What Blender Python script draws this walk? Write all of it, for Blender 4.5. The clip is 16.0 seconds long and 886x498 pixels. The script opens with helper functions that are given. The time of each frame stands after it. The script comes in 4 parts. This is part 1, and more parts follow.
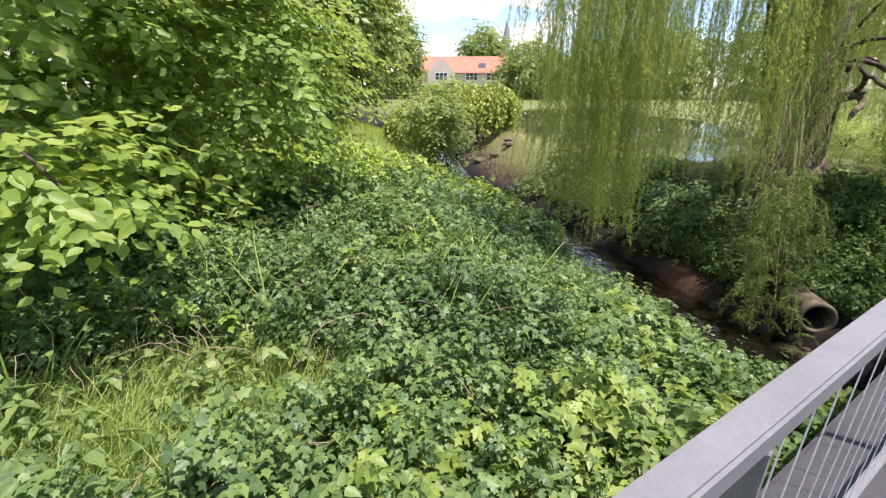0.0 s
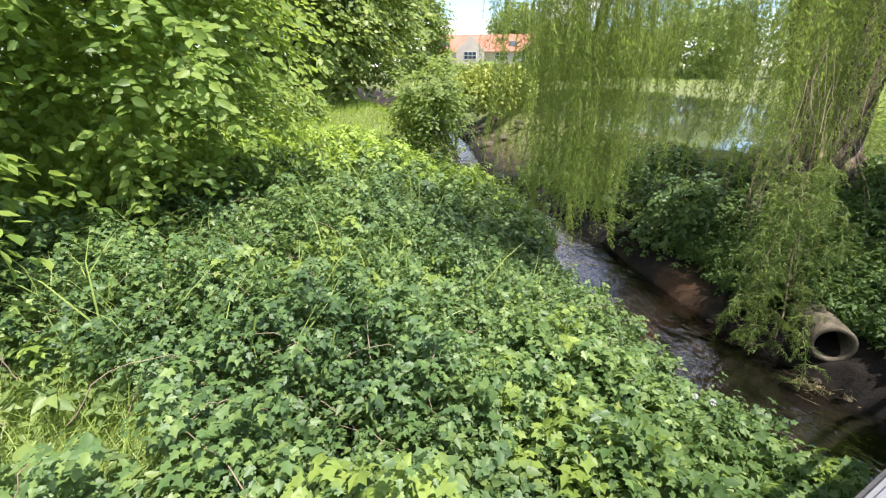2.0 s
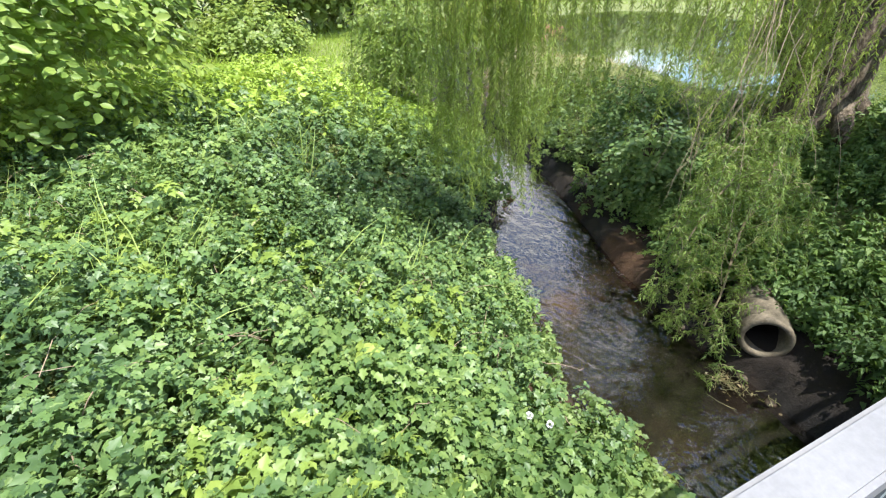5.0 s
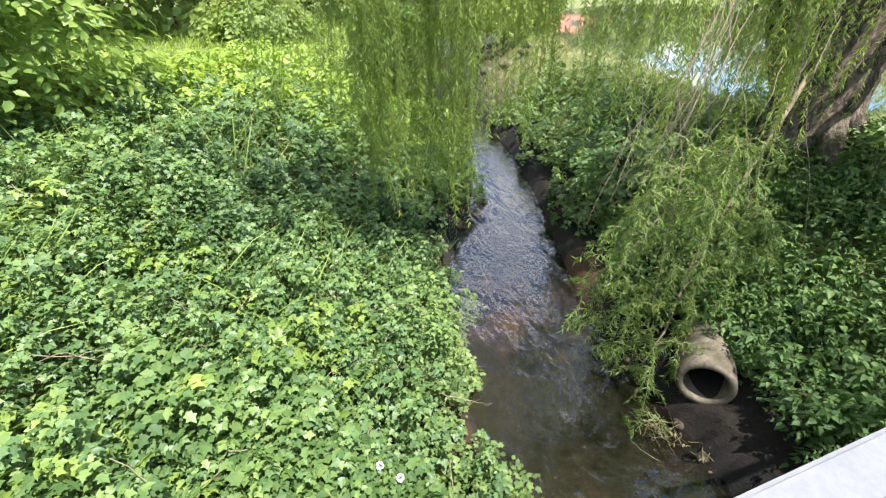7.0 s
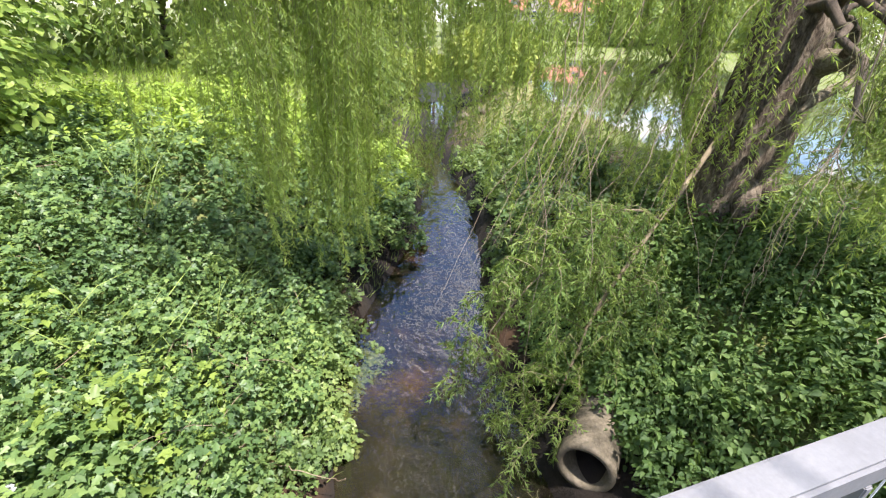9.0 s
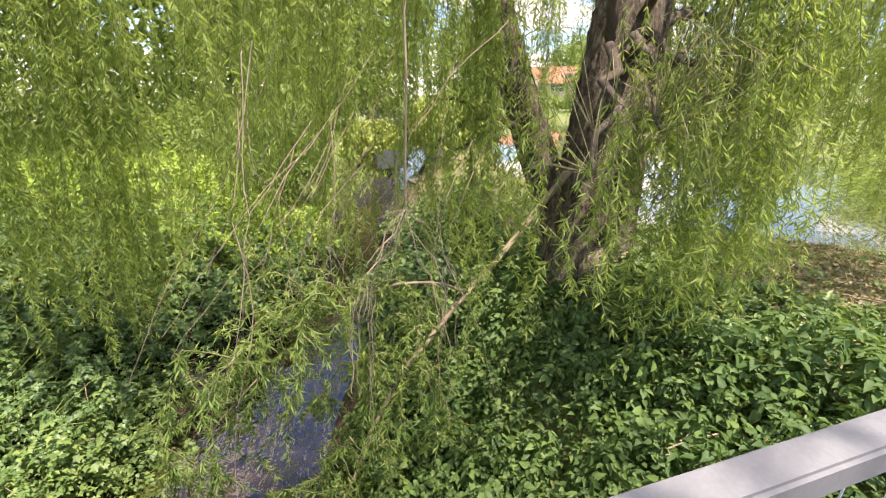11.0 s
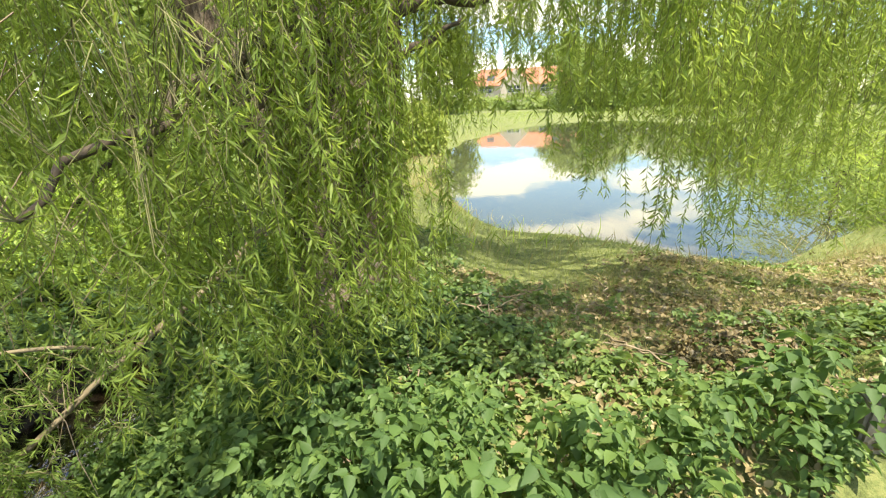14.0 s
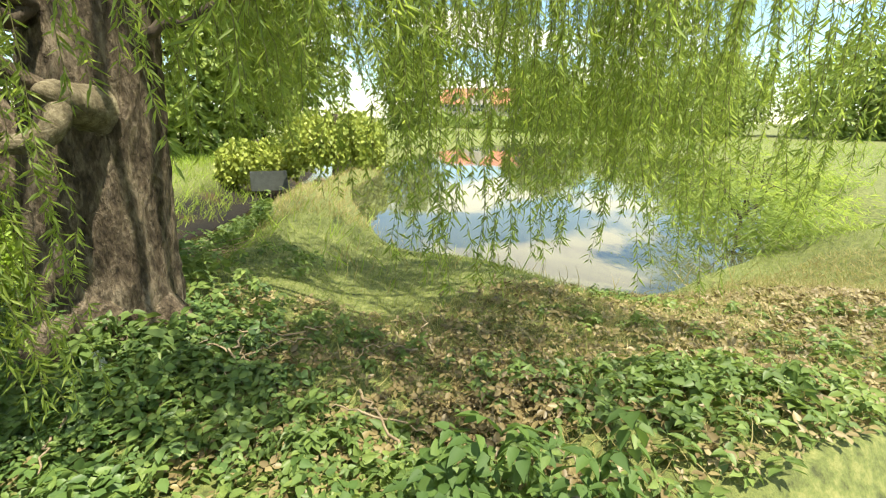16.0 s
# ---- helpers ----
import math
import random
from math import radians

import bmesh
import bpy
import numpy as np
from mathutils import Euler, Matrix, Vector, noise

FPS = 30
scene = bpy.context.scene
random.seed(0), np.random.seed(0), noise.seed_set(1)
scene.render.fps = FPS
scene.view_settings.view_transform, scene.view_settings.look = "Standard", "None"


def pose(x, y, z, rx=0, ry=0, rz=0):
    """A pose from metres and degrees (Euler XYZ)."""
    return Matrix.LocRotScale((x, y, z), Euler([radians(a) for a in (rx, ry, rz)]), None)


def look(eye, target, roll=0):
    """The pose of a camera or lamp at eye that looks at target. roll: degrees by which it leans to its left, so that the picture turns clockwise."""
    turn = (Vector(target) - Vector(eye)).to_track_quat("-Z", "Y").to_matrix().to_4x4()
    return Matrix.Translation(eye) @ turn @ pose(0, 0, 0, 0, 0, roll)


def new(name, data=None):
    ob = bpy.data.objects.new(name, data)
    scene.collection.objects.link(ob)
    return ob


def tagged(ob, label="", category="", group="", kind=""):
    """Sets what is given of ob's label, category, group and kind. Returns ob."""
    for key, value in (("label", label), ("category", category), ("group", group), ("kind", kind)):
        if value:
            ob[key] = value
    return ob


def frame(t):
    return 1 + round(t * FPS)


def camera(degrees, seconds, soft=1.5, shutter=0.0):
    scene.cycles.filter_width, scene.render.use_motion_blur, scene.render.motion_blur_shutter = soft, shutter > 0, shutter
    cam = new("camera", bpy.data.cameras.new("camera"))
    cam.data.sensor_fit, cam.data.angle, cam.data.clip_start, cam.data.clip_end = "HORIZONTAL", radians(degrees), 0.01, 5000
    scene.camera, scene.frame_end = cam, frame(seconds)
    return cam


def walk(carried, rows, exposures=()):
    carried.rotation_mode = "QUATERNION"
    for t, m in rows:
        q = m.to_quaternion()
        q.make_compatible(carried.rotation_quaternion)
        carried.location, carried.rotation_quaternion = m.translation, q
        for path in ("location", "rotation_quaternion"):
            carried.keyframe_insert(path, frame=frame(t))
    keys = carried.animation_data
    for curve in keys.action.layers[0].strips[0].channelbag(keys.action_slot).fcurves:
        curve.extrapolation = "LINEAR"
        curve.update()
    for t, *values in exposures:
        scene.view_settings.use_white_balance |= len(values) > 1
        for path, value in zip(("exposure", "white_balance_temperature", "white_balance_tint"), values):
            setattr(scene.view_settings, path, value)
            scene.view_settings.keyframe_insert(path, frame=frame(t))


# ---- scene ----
cam = camera(91.7, 16.0, soft=1.2)
PATH = [
    (0, (0.054, 0.091, 1.552), (1.051, 1.673, 0.842), 0.2),
    (0.5, (0.399, 0.154, 1.547), (1.325, 1.776, 0.83), 0.5),
    (1, (0.748, 0.12, 1.563), (1.639, 1.755, 0.832), 0.7),
    (1.5, (1.096, 0.175, 1.509), (1.975, 1.809, 0.764), -0.1),
    (2, (1.406, 0.232, 1.513), (2.271, 1.856, 0.728), -0.1),
    (2.5, (1.74, 0.203, 1.532), (2.582, 1.813, 0.698), -0.5),
    (3, (2.049, 0.204, 1.507), (2.868, 1.787, 0.599), -0.5),
    (3.5, (2.355, 0.236, 1.515), (3.146, 1.794, 0.543), -0.2),
    (4, (2.708, 0.211, 1.531), (3.469, 1.768, 0.533), 0.2),
    (4.2, (2.818, 0.19, 1.529), (3.569, 1.745, 0.519), -0.1),
    (6.3, (4.051, 0.234, 1.502), (4.637, 1.819, 0.433), -1.9),
    (6.5, (4.165, 0.236, 1.507), (4.743, 1.823, 0.436), -2.0),
    (7, (4.429, 0.188, 1.525), (5.002, 1.769, 0.443), 0.2),
    (7.5, (4.63, 0.122, 1.539), (5.223, 1.733, 0.513), 2.2),
    (8, (4.937, 0.152, 1.582), (5.528, 1.808, 0.629), 2.0),
    (8.5, (5.202, 0.146, 1.574), (5.8, 1.805, 0.631), 2.6),
    (8.7, (5.325, 0.123, 1.595), (5.926, 1.781, 0.651), 3.2),
    (10.8, (7.435, 0.02, 1.53), (8.033, 1.794, 0.826), -0.3),
    (11, (7.577, 0.014, 1.523), (8.184, 1.797, 0.851), 1.0),
    (11.5, (7.98, -0.001, 1.529), (8.61, 1.795, 0.915), 1.8),
    (12, (8.387, 0.028, 1.545), (9.017, 1.814, 0.902), 1.0),
    (12.5, (8.781, 0.028, 1.549), (9.408, 1.811, 0.895), 0.3),
    (13, (9.202, 0.031, 1.547), (9.822, 1.808, 0.871), -0.2),
    (13.5, (9.605, 0.066, 1.532), (10.231, 1.839, 0.853), -0.2),
    (14, (10.056, -0.03, 1.513), (10.633, 1.771, 0.863), -2.0),
    (14.4, (10.388, -0.02, 1.464), (10.949, 1.79, 0.824), -2.9),
    (14.5, (10.465, -0.011, 1.443), (11.032, 1.801, 0.815), -2.7),
    (15, (10.822, 0.011, 1.404), (11.426, 1.816, 0.791), -2.1),
    (15.5, (11.151, 0.045, 1.378), (11.822, 1.831, 0.778), -0.3),
    (16, (11.489, 0.08, 1.383), (12.219, 1.848, 0.8), 0.9),
]
walk(cam, [(t, look(eye, target, roll)) for t, eye, target, roll in PATH], [(0, 0.88, 6450, 23), (2.5, 1.18, 6350, 13), (4, 1.33, 6250, 11), (7.5, 1.5, 6150, 13), (8.7, 1.45, 6250, 17), (11, 1.38, 6950, 21), (13.5, 1.36, 7300, 8), (16, 1.15, 7450, 2)])

# ---- light ----
SUN_TO = Vector((0.14, -0.29, 0.93)).normalized()
elevation = math.asin(SUN_TO.z)
world = bpy.data.worlds.new("sky")
scene.world = world
world.use_nodes = True
wn, wl = world.node_tree.nodes, world.node_tree.links
sky = wn.new("ShaderNodeTexSky")
sky.sky_type = "NISHITA"
sky.sun_disc = False
sky.sun_elevation = elevation
sky.sun_rotation = math.atan2(SUN_TO.x, SUN_TO.y)
sky.dust_density = 0.2
sky.ozone_density = 4.5
coord = wn.new("ShaderNodeTexCoord")
stretch = wn.new("ShaderNodeMapping")
stretch.inputs["Scale"].default_value = (1.0, 1.0, 3.2)
clouds = wn.new("ShaderNodeTexNoise")
clouds.inputs["Scale"].default_value = 3.4
clouds.inputs["Detail"].default_value = 7
clouds.inputs["Roughness"].default_value = 0.55
cramp = wn.new("ShaderNodeValToRGB")
cramp.color_ramp.elements[0].position, cramp.color_ramp.elements[1].position = 0.50, 0.57
cmix = wn.new("ShaderNodeMix")
cmix.data_type = "RGBA"
cmix.inputs[7].default_value = (7.2, 7.0, 6.6, 1)
wl.new(coord.outputs["Generated"], stretch.inputs[0])
wl.new(stretch.outputs[0], clouds.inputs["Vector"])
wl.new(clouds.outputs["Fac"], cramp.inputs[0])
wl.new(cramp.outputs[0], cmix.inputs[0])
wl.new(sky.outputs[0], cmix.inputs[6])
wl.new(cmix.outputs[2], wn["Background"].inputs[0])
wn["Background"].inputs[1].default_value = 0.14
sun = new("sun", bpy.data.lights.new("sun", "SUN"))
sun.data.energy, sun.data.angle, sun.data.color = 4.5, radians(0.6), (1.0, 0.95, 0.86)
sun.matrix_world = look(SUN_TO * 60, (0, 0, 0))

# ---- materials ----
def material(name):
    m = bpy.data.materials.new(name)
    m.use_nodes = True
    return m, m.node_tree.nodes, m.node_tree.links, m.node_tree.nodes["Principled BSDF"]


def ramp_node(n, stops):
    r = n.new("ShaderNodeValToRGB")
    e = r.color_ramp.elements
    e[0].position, e[0].color = stops[0][0], (*stops[0][1], 1)
    e[1].position, e[1].color = stops[-1][0], (*stops[-1][1], 1)
    for p, c in stops[1:-1]:
        x = e.new(p)
        x.color = (*c, 1)
    return r


def noise_node(n, l, scale, detail=4, rough=0.6, stretched=None):
    c = n.new("ShaderNodeNewGeometry")
    t = n.new("ShaderNodeTexNoise")
    t.inputs["Scale"].default_value, t.inputs["Detail"].default_value, t.inputs["Roughness"].default_value = scale, detail, rough
    if stretched:
        mp = n.new("ShaderNodeMapping")
        mp.inputs["Scale"].default_value = stretched
        l.new(c.outputs["Position"], mp.inputs[0])
        l.new(mp.outputs[0], t.inputs["Vector"])
    else:
        l.new(c.outputs["Position"], t.inputs["Vector"])
    return t


def leaf_material(name, dark, mid, light, glow, rough=0.45, patch=0.6, through_part=0.35):
    """A leaf: colour varies leaf by leaf and in patches, light shines through."""
    m, n, l, b = material(name)
    g = n.new("ShaderNodeNewGeometry")
    r = ramp_node(n, [(0.0, dark), (0.5, mid), (1.0, light)])
    spots = noise_node(n, l, patch, 2)
    mix = n.new("ShaderNodeMath")
    mix.operation = "MULTIPLY_ADD"
    mix.inputs[1].default_value = 0.62
    off = n.new("ShaderNodeMath")
    off.operation = "MULTIPLY_ADD"
    off.inputs[1].default_value, off.inputs[2].default_value = 1.3, -0.46
    l.new(spots.outputs["Fac"], off.inputs[0])
    l.new(g.outputs["Random Per Island"], mix.inputs[0])
    l.new(off.outputs[0], mix.inputs[2])
    l.new(mix.outputs[0], r.inputs[0])
    l.new(r.outputs[0], b.inputs["Base Color"])
    b.inputs["Roughness"].default_value = rough
    b.inputs["Specular IOR Level"].default_value = 0.35
    tr = n.new("ShaderNodeBsdfTranslucent")
    tint = n.new("ShaderNodeMix")
    tint.data_type = "RGBA"
    tint.inputs[0].default_value = 0.6
    tint.inputs[7].default_value = (*glow, 1)
    l.new(r.outputs[0], tint.inputs[6])
    l.new(tint.outputs[2], tr.inputs[0])
    ms = n.new("ShaderNodeMixShader")
    ms.inputs[0].default_value = through_part
    l.new(b.outputs[0], ms.inputs[1])
    l.new(tr.outputs[0], ms.inputs[2])
    l.new(ms.outputs[0], n["Material Output"].inputs[0])
    return m


def rough_material(name, stops, scale, rough=0.9, bump=0.4, fine=None, stretched=None, spec=0.3):
    """Stone, soil, bark, paint: two scales of noise in colour and relief."""
    m, n, l, b = material(name)
    a = noise_node(n, l, scale, 6, 0.65, stretched)
    f = noise_node(n, l, fine or scale * 9, 4, 0.7, stretched)
    add = n.new("ShaderNodeMath")
    add.operation = "MULTIPLY_ADD"
    add.inputs[1].default_value = 0.45
    half = n.new("ShaderNodeMath")
    half.operation = "MULTIPLY"
    half.inputs[1].default_value = 0.62
    l.new(a.outputs["Fac"], half.inputs[0])
    l.new(f.outputs["Fac"], add.inputs[0])
    l.new(half.outputs[0], add.inputs[2])
    r = ramp_node(n, stops)
    l.new(add.outputs[0], r.inputs[0])
    l.new(r.outputs[0], b.inputs["Base Color"])
    bp = n.new("ShaderNodeBump")
    bp.inputs["Strength"].default_value = bump
    bp.inputs["Distance"].default_value = 0.03
    l.new(add.outputs[0], bp.inputs["Height"])
    l.new(bp.outputs[0], b.inputs["Normal"])
    b.inputs["Roughness"].default_value = rough
    b.inputs["Specular IOR Level"].default_value = spec
    return m


def water_material(name, tint, ripple, scale):
    m, n, l, b = material(name)
    b.inputs["Base Color"].default_value = (*tint, 1)
    b.inputs["Transmission Weight"].default_value = 1.0
    b.inputs["IOR"].default_value = 1.33
    b.inputs["Roughness"].default_value = 0.02
    a = noise_node(n, l, scale, 3, 0.55, (1.0, 0.55, 1.0))
    bp = n.new("ShaderNodeBump")
    bp.inputs["Strength"].default_value = ripple
    bp.inputs["Distance"].default_value = 0.09
    l.new(a.outputs["Fac"], bp.inputs["Height"])
    l.new(bp.outputs[0], b.inputs["Normal"])
    return m


M_BRAMBLE = leaf_material("bramble_leaf", (0.040, 0.078, 0.034), (0.105, 0.18, 0.058), (0.22, 0.30, 0.08), (0.31, 0.43, 0.07), through_part=0.25)
M_NETTLE = leaf_material("nettle_leaf", (0.08, 0.13, 0.05), (0.15, 0.225, 0.07), (0.27, 0.345, 0.10), (0.32, 0.44, 0.08), rough=0.45)
# nettle green again, darkened so the leaf colour carries the willow's shade
M_SHADE_NETTLE = leaf_material("bank_shade_leaf", (0.05, 0.095, 0.032), (0.09, 0.16, 0.045), (0.17, 0.25, 0.065), (0.22, 0.34, 0.05), rough=0.6)
M_LIME = leaf_material("young_leaf", (0.15, 0.22, 0.05), (0.22, 0.31, 0.065), (0.31, 0.39, 0.09), (0.38, 0.48, 0.07))
M_HORNBEAM = leaf_material("hornbeam_leaf", (0.10, 0.17, 0.045), (0.21, 0.315, 0.065), (0.38, 0.47, 0.11), (0.48, 0.60, 0.09), patch=0.45, through_part=0.5)
M_WILLOW = leaf_material("willow_leaf", (0.115, 0.175, 0.04), (0.22, 0.30, 0.065), (0.38, 0.45, 0.12), (0.53, 0.65, 0.11), rough=0.5, patch=0.5, through_part=0.58)
M_SPRAY = leaf_material("willow_shoot_leaf", (0.09, 0.15, 0.035), (0.16, 0.245, 0.05), (0.27, 0.35, 0.08), (0.36, 0.47, 0.07), patch=0.9, through_part=0.4)
M_FARLEAF = leaf_material("far_leaf", (0.11, 0.165, 0.045), (0.21, 0.29, 0.07), (0.34, 0.40, 0.10), (0.42, 0.52, 0.09), patch=0.16, through_part=0.42)
M_YELLOWLEAF = leaf_material("golden_willow_leaf", (0.22, 0.28, 0.06), (0.36, 0.42, 0.09), (0.46, 0.50, 0.12), (0.50, 0.54, 0.10), patch=0.5)
M_GRASS = leaf_material("grass_blade", (0.18, 0.26, 0.07), (0.31, 0.41, 0.10), (0.44, 0.52, 0.16), (0.46, 0.56, 0.12), patch=0.3)
M_MEADOW = leaf_material("meadow_blade", (0.19, 0.28, 0.045), (0.29, 0.41, 0.06), (0.39, 0.49, 0.09), (0.44, 0.56, 0.07), patch=0.3)
M_LAWN = leaf_material("lawn_blade", (0.12, 0.16, 0.04), (0.21, 0.26, 0.06), (0.34, 0.36, 0.12), (0.34, 0.42, 0.09), patch=0.9)
M_DRY = leaf_material("dry_blade", (0.24, 0.20, 0.09), (0.40, 0.34, 0.15), (0.52, 0.45, 0.22), (0.50, 0.42, 0.17), patch=0.6)
M_DEADLEAF = leaf_material("fallen_leaf", (0.10, 0.072, 0.036), (0.21, 0.165, 0.08), (0.34, 0.28, 0.14), (0.26, 0.19, 0.08), through_part=0.1)
M_TWIG = rough_material("dry_twig", [(0.3, (0.16, 0.11, 0.07)), (0.7, (0.36, 0.29, 0.20))], 9)
M_STEM = rough_material("willow_twig", [(0.3, (0.10, 0.10, 0.045)), (0.7, (0.23, 0.22, 0.10))], 6)
M_BARK = rough_material("willow_bark", [(0.38, (0.026, 0.019, 0.013)), (0.52, (0.105, 0.08, 0.057)), (0.66, (0.28, 0.225, 0.165))], 12, 0.95, 1.0, 40, (1, 1, 0.36))
M_BARK.node_tree.nodes["Bump"].inputs["Distance"].default_value = 0.07
M_DARKBARK = rough_material("dark_bark", [(0.3, (0.03, 0.024, 0.018)), (0.7, (0.13, 0.10, 0.075))], 9, 0.95, 0.8, 40, (1, 1, 0.25))
M_CUTWOOD = rough_material("bare_wood", [(0.3, (0.12, 0.09, 0.055)), (0.7, (0.27, 0.22, 0.14))], 6, 0.8, 0.4)
M_CONCRETE = rough_material("pipe_concrete", [(0.3, (0.045, 0.037, 0.025)), (0.52, (0.105, 0.088, 0.06)), (0.7, (0.19, 0.16, 0.115))], 4, 0.9, 0.4)
M_PALECONC = rough_material("kerb_concrete", [(0.3, (0.13, 0.115, 0.09)), (0.7, (0.27, 0.24, 0.19))], 5, 0.9, 0.35)
M_DECK = rough_material("deck_asphalt", [(0.3, (0.035, 0.035, 0.037)), (0.7, (0.075, 0.075, 0.078))], 3, 0.9, 0.35, 160)
M_RAIL = rough_material("galvanised_rail", [(0.28, (0.125, 0.125, 0.13)), (0.5, (0.16, 0.16, 0.166)), (0.7, (0.20, 0.20, 0.206))], 6, 0.5, 0.03, 90, spec=0.5)
M_WIRE = rough_material("pale_bar", [(0.3, (0.55, 0.55, 0.56)), (0.7, (0.75, 0.75, 0.76))], 20, 0.4, 0.05)
M_STONE = rough_material("wet_stone", [(0.3, (0.02, 0.015, 0.01)), (0.55, (0.06, 0.045, 0.03)), (0.7, (0.13, 0.10, 0.065))], 4, 0.5, 0.5)
M_WATER = water_material("stream_water", (0.38, 0.30, 0.22), 0.34, 5.0)
M_WATER.node_tree.nodes["Principled BSDF"].inputs["IOR"].default_value = 1.9
M_POND = water_material("pond_water", (0.60, 0.62, 0.50), 0.02, 2.2)
pond_bsdf = M_POND.node_tree.nodes["Principled BSDF"]
pond_bsdf.inputs["Transmission Weight"].default_value = 0.0
pond_bsdf.inputs["Base Color"].default_value = (0.06, 0.065, 0.035, 1)
pond_bsdf.inputs["Roughness"].default_value = 0.03
pond_bsdf.inputs["IOR"].default_value = 1.9
M_ROOF = rough_material("clay_tiles", [(0.3, (0.36, 0.13, 0.085)), (0.7, (0.52, 0.22, 0.15))], 0.6, 0.85, 0.3)
M_WALLPALE = rough_material("pale_render", [(0.3, (0.48, 0.40, 0.34)), (0.7, (0.66, 0.57, 0.50))], 0.5, 0.9, 0.1)
M_WHITE = rough_material("white_paint", [(0.3, (0.68, 0.68, 0.68)), (0.7, (0.82, 0.82, 0.82))], 2, 0.6, 0.05)
M_PANE = rough_material("dark_pane", [(0.3, (0.03, 0.04, 0.05)), (0.7, (0.07, 0.08, 0.10))], 1, 0.1, 0.0, spec=0.6)
M_SLATE = rough_material("slate", [(0.3, (0.16, 0.18, 0.22)), (0.7, (0.26, 0.29, 0.34))], 0.5, 0.6, 0.2)
M_SIGN = rough_material("weathered_board", [(0.3, (0.05, 0.055, 0.05)), (0.7, (0.11, 0.12, 0.11))], 4, 0.8, 0.2)


def ground_material():
    """Soil under the plants, mud in the stream bed, short grass on the banks: by height and noise."""
    m, n, l, b = material("soil_and_turf")
    g = n.new("ShaderNodeNewGeometry")
    sep = n.new("ShaderNodeSeparateXYZ")
    l.new(g.outputs["Position"], sep.inputs[0])
    big = noise_node(n, l, 0.7, 5)
    fine = noise_node(n, l, 14, 5, 0.75)
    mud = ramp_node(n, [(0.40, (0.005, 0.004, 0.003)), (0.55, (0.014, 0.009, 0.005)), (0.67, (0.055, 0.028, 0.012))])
    turf = ramp_node(n, [(0.3, (0.05, 0.058, 0.02)), (0.5, (0.13, 0.155, 0.045)), (0.7, (0.25, 0.245, 0.09))])
    l.new(big.outputs["Fac"], mud.inputs[0])
    l.new(fine.outputs["Fac"], turf.inputs[0])
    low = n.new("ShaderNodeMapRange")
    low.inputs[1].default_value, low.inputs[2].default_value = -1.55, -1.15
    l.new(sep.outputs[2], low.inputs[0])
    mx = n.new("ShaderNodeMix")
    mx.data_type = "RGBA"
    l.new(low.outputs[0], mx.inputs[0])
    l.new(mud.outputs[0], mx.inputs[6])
    l.new(turf.outputs[0], mx.inputs[7])
    l.new(mx.outputs[2], b.inputs["Base Color"])
    bp = n.new("ShaderNodeBump")
    bp.inputs["Strength"].default_value, bp.inputs["Distance"].default_value = 0.7, 0.04
    l.new(fine.outputs["Fac"], bp.inputs["Height"])
    l.new(bp.outputs[0], b.inputs["Normal"])
    b.inputs["Roughness"].default_value = 0.95
    return m


M_GROUND = ground_material()

# ---- mesh helpers ----
rng = np.random.default_rng(7)


def raw_mesh(name, verts, faces, mat, smooth=False):
    """A mesh from arrays: verts (N, 3), faces a list of (M, k) index arrays."""
    me = bpy.data.meshes.new(name)
    verts = np.asarray(verts, dtype=np.float32)
    loops = np.concatenate([np.asarray(f).ravel() for f in faces]).astype(np.int32)
    sizes = np.concatenate([np.full(len(f), np.asarray(f).shape[1]) for f in faces]).astype(np.int32)
    starts = np.concatenate([[0], np.cumsum(sizes)[:-1]]).astype(np.int32)
    me.vertices.add(len(verts))
    me.vertices.foreach_set("co", verts.ravel())
    me.loops.add(len(loops))
    me.loops.foreach_set("vertex_index", loops)
    me.polygons.add(len(sizes))
    me.polygons.foreach_set("loop_start", starts)
    if smooth:
        me.polygons.foreach_set("use_smooth", np.ones(len(sizes), dtype=bool))
    me.materials.append(mat)
    me.update(calc_edges=True)
    me.validate()
    return me


def unit(v):
    return v / np.maximum(np.linalg.norm(v, axis=-1, keepdims=True), 1e-9)


# leaf shapes: along x from the stalk, y across, folded a little along the midrib
OVAL = (np.array([[0, 0, 0], [0.28, 0.27, 0.05], [0.62, 0.25, 0.05], [1, 0, -0.08], [0.62, -0.25, 0.05], [0.28, -0.27, 0.05]]), [[0, 3, 2, 1], [0, 5, 4, 3]])
NETTLE = (np.array([[0, 0, 0], [0.1, 0.30, 0.04], [0.45, 0.27, 0.06], [0.74, 0.13, 0.0], [1, 0, -0.14], [0.74, -0.13, 0.0], [0.45, -0.27, 0.06], [0.1, -0.30, 0.04]]),
          [[0, 4, 3, 2, 1], [0, 7, 6, 5, 4]])
LANCE = (np.array([[0, 0, 0], [0.38, 0.078, 0.02], [1, 0, -0.12], [0.38, -0.078, 0.02]]), [[0, 2, 1], [0, 3, 2]])
LOBED = (np.array([[0, 0, 0], [0.10, 0.34, 0.02], [0.34, 0.24, 0.07], [0.50, 0.44, 0.0], [0.66, 0.20, 0.06], [1, 0, -0.10], [0.66, -0.20, 0.06], [0.50, -0.44, 0.0], [0.34, -0.24, 0.07], [0.10, -0.34, 0.02]]),
         [[0, 5, 4, 2], [0, 8, 6, 5]], [[0, 2, 1], [2, 4, 3], [0, 9, 8], [8, 7, 6]])
